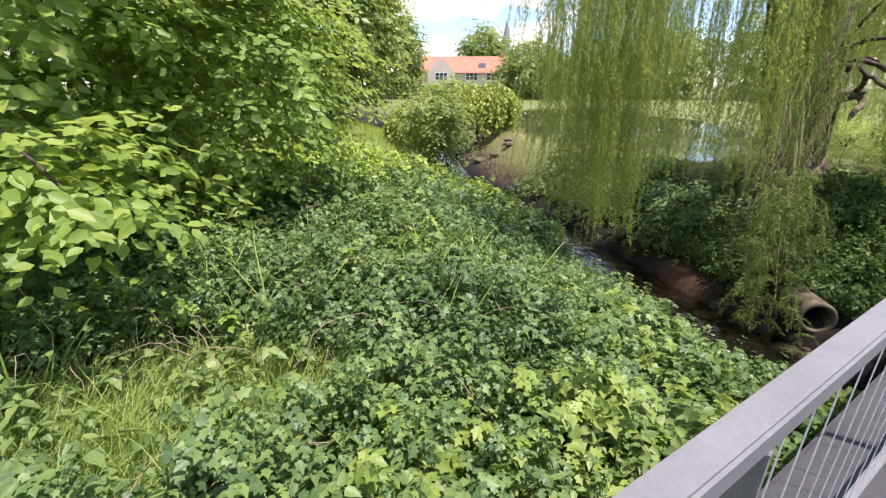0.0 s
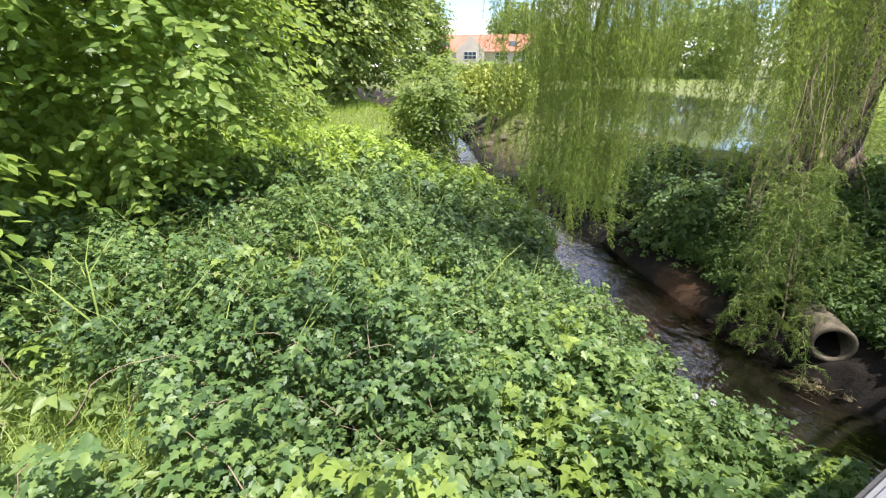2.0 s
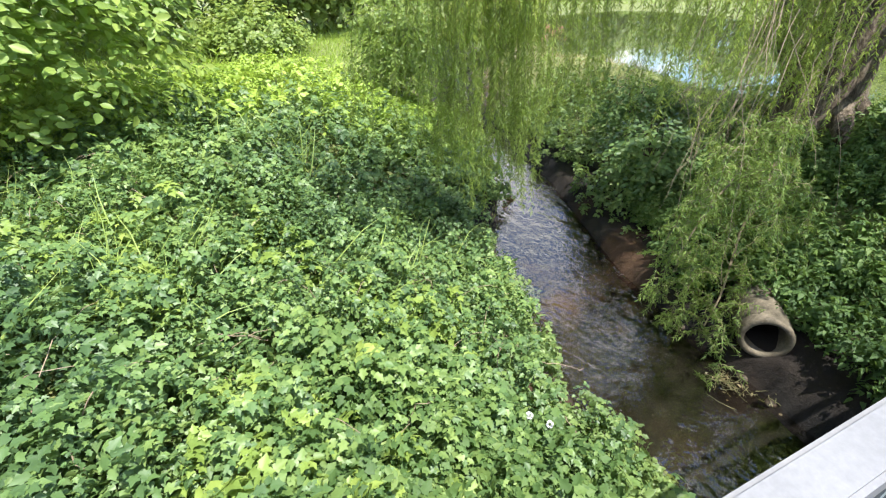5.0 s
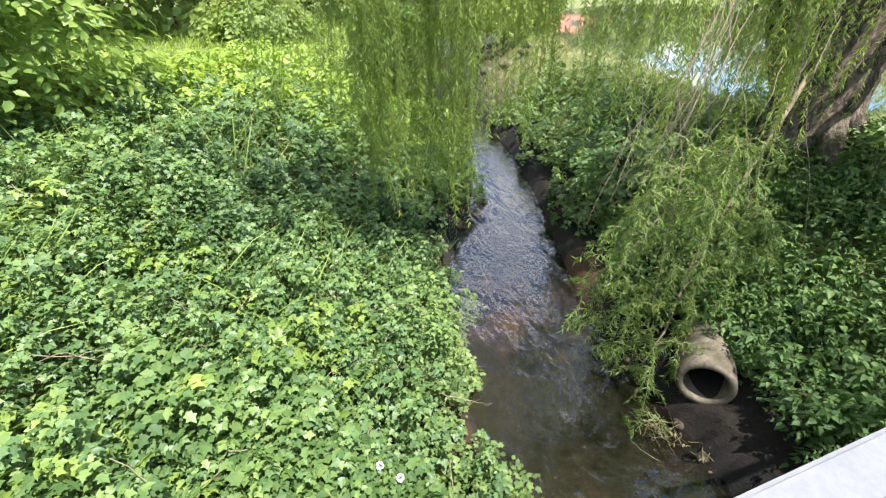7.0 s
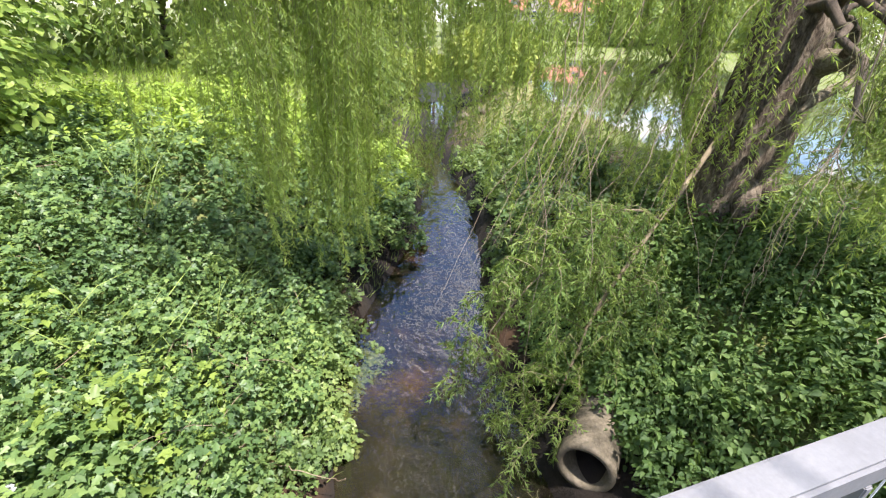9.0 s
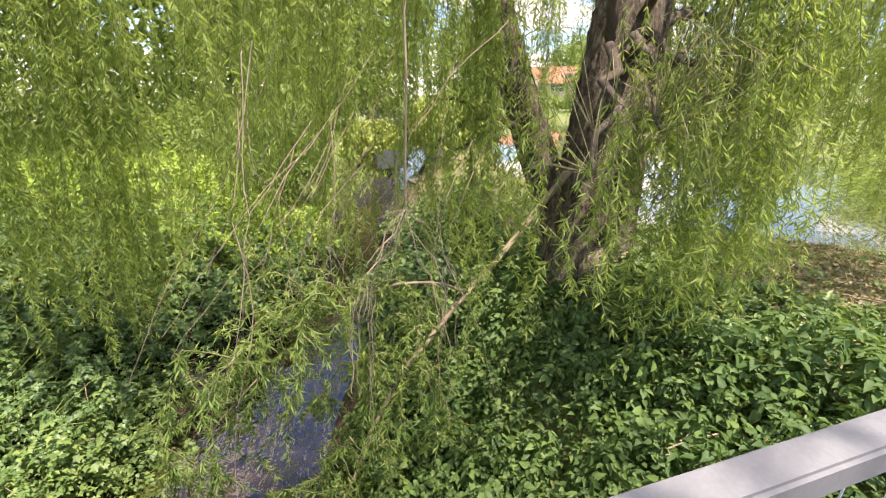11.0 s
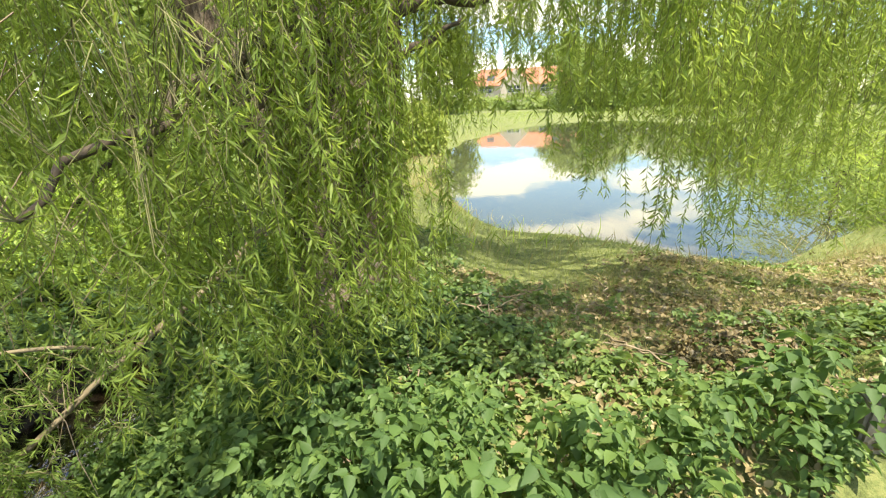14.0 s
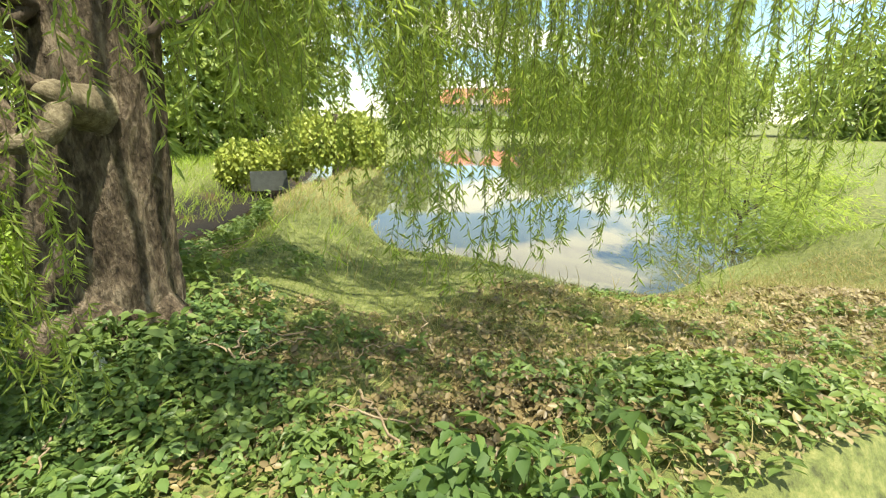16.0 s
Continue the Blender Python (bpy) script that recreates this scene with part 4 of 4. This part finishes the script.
def build_curtains():
    twigs, trs = [], []
    for cx, cy, top, low, spread, count in CURTAINS_STREAM + CURTAINS_NEAR + CURTAINS_RIGHT + CURTAINS_BACK:
        start = np.array([10.5, 3.6, 1.9]) if top < 2.7 else np.array([10.6, 3.7, 2.4 + 1.6 * rng.random()]) if cx > 9 else np.array([9.3, 4.08, 2.6 + rng.random()])
        end = np.array([cx, cy, top])
        mid = (start + end) / 2 + np.array([0, 0, 0.9 if top > 2.7 else 0.25])
        line = bend([start, mid, end], 14, 0.04)
        child("limb", tubes("limb", [line], [np.linspace(0.06, 0.012, 14)], M_DARKBARK, 7), willow)
        for _ in range(count // 4):
            # a tress: a few twigs that hang close together
            gx, gy = rng.normal(0, spread, 2)
            base = low + abs(rng.normal(0, 0.45)) + 0.2 * math.hypot(gx, gy)
            lean = rng.normal(0.06, 0.2, 2) * min(1.0, spread / 0.2)
            for _ in range(6):
                ox, oy = gx + rng.normal(0, 0.075), gy + rng.normal(0, 0.075)
                bottom = base + abs(rng.normal(0, 0.28))
                head = top + rng.uniform(-0.3, 0.9 if top > 2.7 else 0.7)
                h = np.linspace(0, 1, 12)
                wob = np.cumsum(rng.normal(0, 0.034, (12, 2)), 0)
                p = np.stack([cx + ox + lean[0] * h ** 1.5 + wob[:, 0], cy + oy + lean[1] * 0.5 * h ** 1.5 + wob[:, 1], head + (bottom - head) * h], -1)
                join = line[np.argmin(((line[6:] - p[0]) ** 2).sum(1)) + 6]
                lift = np.array([0, 0, 0.10 + 0.2 * rng.random()])
                twigs.append(np.concatenate([[join, join * 0.45 + p[0] * 0.55 + lift], p]))
                trs.append(np.linspace(0.0026, 0.0012, 14))
    child("twig_curtain", tubes("twig_curtain", twigs, trs, M_STEM, 3), willow, "long thin hanging twigs", "stuff")
    P, A, S = strand_leaves([t[2:] for t in twigs], 70, 0.063)
    child("foliage", scatter("foliage", LANCE, P, A, rand_dirs(len(P)) + np.array([0, -0.3, 0.5]), S, M_WILLOW), willow, "narrow green willow leaves", "stuff")
    # leafy side shoots on the drooping branches
    tw, tr = [], []
    for i in range(46):
        b = droop[rng.integers(10, 24)] if i % 5 < 3 else droop_side[rng.integers(5, 20)]
        reach = np.array([rng.normal(-0.30, 0.30), rng.normal(0.05, 0.26), rng.uniform(0.0, 0.30)])
        e = b + reach + np.array([0, 0, -rng.uniform(0.2, 0.75)])
        e[2] = max(e[2], -1.8)
        shoot = bend([b, b + reach * 0.7 + np.array([0, 0, 0.10]), e], 14, 0.012)
        tw.append(shoot)
        tr.append(np.linspace(0.008, 0.0015, 14))
        for _ in range(13):
            q = shoot[rng.integers(3, 14)]
            f = q + rand_dirs(1)[0] * np.array([0.24, 0.24, 0.10]) * rng.uniform(0.4, 1.1) + np.array([0, 0, -rng.uniform(0.02, 0.22)])
            f[2] = max(f[2], -1.9)
            tw.append(bend([q, (q + f) / 2 + np.array([0, 0, 0.04]), f], 6, 0.008))
            tr.append(np.linspace(0.004, 0.0012, 6))
    child("spray_growth", tubes("spray_growth", tw, tr, M_STEM, 3), willow, "", "stuff")
    P, A, S = strand_leaves(tw, 110, 0.058)
    child("spray_foliage", scatter("spray_foliage", LANCE, P, A, rand_dirs(len(P)) + np.array([0, -0.3, 0.7]), S, M_SPRAY), willow, "", "stuff")
    # bare dead twigs that hang over the water
    tw, tr = [], []
    for _ in range(36):
        b = np.array([rng.uniform(7.2, 8.6), rng.uniform(2.5, 3.4), rng.uniform(0.2, 1.4)])
        e = b + np.array([rng.normal(-0.2, 0.35), rng.normal(-0.2, 0.25), -rng.uniform(0.7, 1.6)])
        tw.append(bend([b + np.array([rng.normal(0.4, 0.2), 0.2, 0.6]), b, (b + e) / 2 + rand_dirs(1)[0] * 0.1, e], 12, 0.012))
        tr.append(np.linspace(0.0036, 0.0012, 12))
    # a fan of bare twigs below one thin hanging branch
    hub = np.array([7.9, 1.35, 1.17])
    tw.append(bend([(9.36, 4.08, 2.6), (8.7, 2.6, 2.75), (8.05, 1.6, 2.1), (7.9, 1.38, 1.6), hub], 20, 0.008))
    tr.append(np.linspace(0.008, 0.0035, 20))
    for i in range(11):
        a, l = rng.uniform(0, 6.283), rng.uniform(0.05, 0.4)
        out = np.array([math.cos(a), math.sin(a) * 0.8, 0]) * l
        tw.append(bend([hub, hub + out * 0.4 - np.array([0, 0, rng.uniform(0.05, 0.2)]), hub + out * 0.85 - np.array([0, 0, 0.25 + 0.2 * l]), hub + out - np.array([0, 0, rng.uniform(0.45, 0.95)])], 14, 0.007))
        tr.append(np.linspace(0.002, 0.0008, 14))
    child("dead_growth", tubes("dead_growth", tw, tr, M_TWIG, 4), willow, "bare pale dead twigs", "stuff")


build_curtains()
# leaves added out of view above the bridge, only to shade bank and rail
crown("shading_upper_crown", "unseen sparse foliage added over the bridge to cast dappled shade", (8.9, -0.2, 5.8), (1.8, 1.3, 0.8), 1500, M_WILLOW, 0.19, 4.9, willow, LANCE, 15, 0.9)
crown("shading_upper_crown", "dense upper foliage", (10.2, 5.6, 6.6), (4.8, 3.8, 2.2), 7000, M_WILLOW, 0.19, 4.4, willow, LANCE, 15, 0.8)

# ---- far buildings ----
def build_house():
    m = Matrix.Translation((64.5, 96, -0.5)) @ Matrix.Rotation(radians(-34), 4, "Z")
    h = new("house")
    h.matrix_world = m
    tagged(h, "long house with an orange clay tile roof and pale walls", "house")

    def add(name, bm, mat, parent=h, label=""):
        ob = new(name, bm_mesh(name, bm, mat))
        ob.parent = parent
        return tagged(ob, label=label)
    add("wall", box_bm(-14, 14, -4, 4, 0, 5.2), M_WALLPALE)
    bm = bmesh.new()
    v = [bm.verts.new(c) for c in ((-14.6, -4.7, 5.0), (14.6, -4.7, 5.0), (14.6, 4.7, 5.0), (-14.6, 4.7, 5.0), (-12.5, 0, 8.8), (12.5, 0, 8.8))]
    for f in ((0, 1, 5, 4), (2, 3, 4, 5), (1, 2, 5), (3, 0, 4), (3, 2, 1, 0)):
        bm.faces.new([v[i] for i in f])
    add("roof", bm, M_ROOF, h, "orange clay tile roof")
    bm = bmesh.new()
    v = [bm.verts.new(c) for c in ((-7, -5.2, 0), (-0.5, -5.2, 0), (-0.5, -5.2, 5.2), (-3.75, -5.2, 8.4), (-7, -5.2, 5.2), (-7, 0, 0), (-0.5, 0, 0), (-0.5, 0, 5.2), (-3.75, 0, 8.4), (-7, 0, 5.2))]
    for f in ((0, 1, 2, 3, 4), (1, 6, 7, 2), (0, 4, 9, 5), (2, 7, 8, 3), (4, 3, 8, 9)):
        bm.faces.new([v[i] for i in f])
    add("gable", bm, M_WALLPALE, h, "pale gable front")
    for x, y in ((-3.75, -5.22), (3.5, -4.02), (8.5, -4.02), (-10.5, -4.02)):
        w = add("window", box_bm(x - 1.5, x + 1.5, y - 0.06, y + 0.05, 3.3, 5.0), M_WHITE, h, "white framed window")
        for k in range(3):
            for r in range(2):
                add("pane", box_bm(x - 1.38 + k * 0.95, x - 0.55 + k * 0.95, y - 0.08, y, 3.4 + r * 0.8, 4.1 + r * 0.8), M_PANE, w)
    for x in (6.0, -9.5):
        add("dormer", box_bm(x - 0.8, x + 0.8, -3.4, -1.0, 5.9, 7.2, 0.05), M_SLATE, h)
    add("chimney", box_bm(10.5, 11.4, -0.5, 0.5, 8.0, 10.0, 0.04), M_ROOF, h)


build_house()


def build_church():
    c = empty("church", (112, 135, -0.5), label="distant church with a blue-grey slate spire", category="church")
    child("tower", box("tower", 110, 114, 133, 137, -0.5, 13, M_SLATE), c)
    bm = bmesh.new()
    bmesh.ops.create_cone(bm, segments=8, radius1=2.6, radius2=0.05, depth=11, cap_ends=True)
    bmesh.ops.translate(bm, verts=bm.verts, vec=(112, 135, 18.4))
    child("spire", bm_mesh("spire", bm, M_SLATE), c)
    bm = bmesh.new()
    v = [bm.verts.new(p) for p in ((98, 137, 8), (110, 131, 8), (114, 139, 8), (102, 145, 8), (100, 141, 15), (112, 135, 15))]
    for f in ((0, 1, 5, 4), (2, 3, 4, 5), (1, 2, 5), (3, 0, 4)):
        bm.faces.new([v[i] for i in f])
    child("nave_roof", bm_mesh("nave_roof", bm, M_SLATE), c)


build_church()


# ---- small things ----
def rock(name, x, y, z, r, mat, label, category, squash=0.6):
    bm = bmesh.new()
    bmesh.ops.create_icosphere(bm, subdivisions=3, radius=1)
    for v in bm.verts:
        k = 1 + 0.22 * noise.noise(v.co * 1.3 + Vector((x * 3, y * 5, r * 9))) + 0.08 * noise.noise(v.co * 4 + Vector((y, x, 0)))
        v.co = Vector((v.co.x * r * k, v.co.y * r * k * 0.85, v.co.z * r * k * squash))
    ob = tagged(new(name, bm_mesh(name, bm, mat, True)), label, category, group=category + "s in the stream")
    ob.matrix_world = pose(x, y, z, 0, 0, (x * 77) % 360)


for x, y, r in ((7.36, 1.78, 0.07), (7.3, 1.45, 0.06), (7.46, 2.6, 0.08), (7.52, 3.2, 0.07), (5.72, 3.6, 0.07)):
    rock("stone", x, y, WATER - 0.015, r, M_STONE, "wet brown stone at the edge of the stream", "stone")
for x, y, r in ((12.3, 15.2, 0.4), (12.8, 14.9, 0.32), (11.8, 15.7, 0.36), (13.2, 15.4, 0.28)):
    rock("boulder", x, y, float(ground_height(x, y)) + 0.1, r * 0.8, M_CONCRETE, "grey boulder on the low bank upstream", "boulder", 0.45)
slab = bm_mesh("slab", box_bm(-0.15, 0.15, -0.35, 0.3, -0.3, 0.0, 0.04), M_PALECONC)
tagged(new("concrete_block", slab), "grey concrete block in the bank beside the water", "concrete block").matrix_world = pose(7.85, 1.08, -1.86, 6, -8, 30)


def stick(name, line, r0, mat, label, category, wobble=0.012):
    p = bend(line, 14, wobble)
    p[:, 2] = np.maximum(p[:, 2], ground_height(p[:, 0], p[:, 1]) + r0 * 0.6)
    tagged(new(name, tubes(name, [p], [np.linspace(r0, r0 * 0.4, 14)], mat, 7)), label, category, group="fallen sticks")


for i in range(14):
    x, y = rng.uniform(9.6, 13.6), rng.uniform(1.2, 3.0)
    a, l = rng.uniform(0, 6.28), rng.uniform(0.2, 0.6)
    z = float(ground_height(x, y)) + 0.08
    stick("fallen_stick", [(x, y, z), (x + l * 0.5 * math.cos(a), y + l * 0.5 * math.sin(a), z + 0.03), (x + l * math.cos(a + 0.3), y + l * math.sin(a + 0.3), z + 0.02)], 0.008, M_TWIG, "dry pale stick lying among weeds", "stick")
for i in range(26):
    y = rng.uniform(1.3, 4.6)
    x = float(np.interp(y, YS, LEFT)) - rng.uniform(0.5, 1.6)
    a, l = rng.uniform(0, 6.28), rng.uniform(0.3, 0.8)
    z = float(ground_height(x, y)) + 0.22
    stick("dead_cane", [(x, y, z), (x + l * 0.5 * math.cos(a), y + l * 0.5 * math.sin(a), z + 0.12), (x + l * math.cos(a + 0.4), y + l * math.sin(a + 0.4), z - 0.05)], 0.005, M_TWIG, "dead pale bramble cane over the low bank", "cane")


def brush_pile(x, y):
    ls, rs = [], []
    g = float(ground_height(x, y))
    for _ in range(90):
        a = rng.normal(0.3, 0.5)
        c = np.array([x + rng.normal(0, 0.25), y + rng.normal(0, 0.2), g + abs(rng.normal(0.05, 0.09))])
        d = np.array([math.cos(a), math.sin(a), rng.normal(0, 0.12)]) * rng.uniform(0.2, 0.45)
        ls.append(np.array([c - d, c, c + d]))
        rs.append(np.array([0.006, 0.006, 0.003]))
    tagged(new("brush_pile", tubes("brush_pile", ls, rs, M_TWIG, 4)), "low pile of pale cut twigs behind the willow", "brush pile", kind="stuff")


brush_pile(10.8, 6.2)
plants("dead_weeds", "brown heap of withered weeds on the bank", "dead weeds", 520, (12.0, 12.9, 1.3, 1.95), M_DEADLEAF, OVAL, 0.036, 0.10,
       lambda x, y: ((x - 12.45) / 0.38) ** 2 + ((y - 1.62) / 0.24) ** 2 < 1, 3, 4, 0.5, 0.04, 0.4, 0.05)


def bramble_canes():
    """Thin arching stems that stand out of the bramble leaves."""
    ls, rs = [], []
    for _ in range(150):
        x, y = rng.uniform(-1.5, 5.6), rng.uniform(1.8, 6.2)
        if not left_bank(np.array([x]), np.array([y]), 0.5)[0]:
            continue
        z = float(ground_height(x, y)) + 0.62 * (0.35 + 0.75 * float(hump(np.array([x]), np.array([y]))[0]))
        a, l, h = rng.uniform(0, 6.28), rng.uniform(0.25, 0.7), rng.uniform(0.04, 0.16)
        d = np.array([math.cos(a), math.sin(a), 0]) * l
        c = np.array([x, y, z])
        ls.append(bend([c - d * 0.5 - [0, 0, 0.12], c - d * 0.1 + [0, 0, h * 0.8], c + d * 0.3 + [0, 0, h], c + d * 0.6 + [0, 0, h * 0.2]], 10, 0.008))
        rs.append(np.linspace(0.0042, 0.002, 10))
    tagged(new("bramble_canes", tubes("bramble_canes", ls, rs, M_TWIG, 4)), "dry pale bramble stems arching over the leaves", "canes", kind="stuff")


bramble_canes()


def stream_debris(x, y, n, spread):
    """Washed-up twigs and dead leaves caught in front of the pipe."""
    ls, rs = [], []
    for _ in range(n):
        a = rng.uniform(0, 6.28)
        c = np.array([x + rng.normal(0, spread), y + rng.normal(0, spread), WATER + abs(rng.normal(0.01, 0.03))])
        d = np.array([math.cos(a), math.sin(a), rng.normal(0, 0.25)]) * rng.uniform(0.05, 0.16)
        ls.append(bend([c - d, c + rand_dirs(1)[0] * 0.02, c + d], 6, 0.004))
        rs.append(np.linspace(0.004, 0.0015, 6))
    thing = empty("stream_debris", (x, y, WATER), label="tangle of washed-up twigs and straw-coloured leaves in the water", category="debris", group="debris in the stream")
    child("twigs", tubes("twigs", ls, rs, M_STEM, 4), thing)
    m = n * 2
    at = np.stack([x + rng.normal(0, spread * 0.8, m), y + rng.normal(0, spread * 0.8, m), WATER + np.abs(rng.normal(0.015, 0.025, m))], -1)
    child("dead_leaves", scatter("dead_leaves", OVAL, at, rand_dirs(m), rand_dirs(m, 1.5), rng.uniform(0.02, 0.05, m), M_DEADLEAF), thing, "straw-coloured dead leaves", "stuff")


stream_debris(7.12, 1.78, 34, 0.09)
stream_debris(7.55, 1.42, 40, 0.13)


def dandelion(x, y):
    g = float(ground_height(x, y))
    d = empty("dandelion", (x, y, g), label="white dandelion seed head above the brambles", category="dandelion", group="dandelion clocks")
    child("stem", tubes("stem", [bend([(x, y, g), (x + 0.01, y, g + 0.35), (x + 0.03, y - 0.02, g + 0.68)], 8)], [np.full(8, 0.003)], M_STEM, 5), d)
    n = 90
    u = rand_dirs(n)
    child("seed_head", scatter("seed_head", CLUMP, np.array([x + 0.03, y - 0.02, g + 0.68]) + u * 0.012, u, rand_dirs(n), np.full(n, 0.016), M_WHITE), d, "white fluffy seed head")


for x, y in ((3.55, 2.25), (3.9, 2.15), (4.55, 1.75), (4.65, 1.65)):
    dandelion(x, y)


def notice_board(x, y):
    g = float(ground_height(x, y))
    b = empty("notice_board", (x, y, g), label="dark weathered board on wooden posts in the park", category="notice board")
    for dx in (-0.55, 0, 0.55):
        child("post", box("post", x + dx - 0.04, x + dx + 0.04, y - 0.04, y + 0.04, g - 0.1, g + 1.5, M_DARKBARK, 0.008), b)
    child("panel", box("panel", x - 0.7, x + 0.7, y - 0.075, y - 0.045, g + 0.75, g + 1.55, M_SIGN, 0.008), b)


notice_board(11.6, 19.0)


def paper_scrap(x, y):
    bm = bmesh.new()
    bmesh.ops.create_grid(bm, x_segments=7, y_segments=7, size=0.06)
    for v in bm.verts:
        v.co.z = 0.035 + 0.05 * noise.noise(v.co * 22) + 0.03 * noise.noise(v.co * 50)
    bmesh.ops.solidify(bm, geom=bm.faces[:], thickness=0.001)
    ob = tagged(new("paper_scrap", bm_mesh("paper_scrap", bm, M_WHITE)), "crumpled white paper scrap at the foot of the willow", "litter")
    ob.matrix_world = pose(x, y, float(ground_height(x, y)) + 0.06, 50, 15, 40)


paper_scrap(10.46, 2.86)
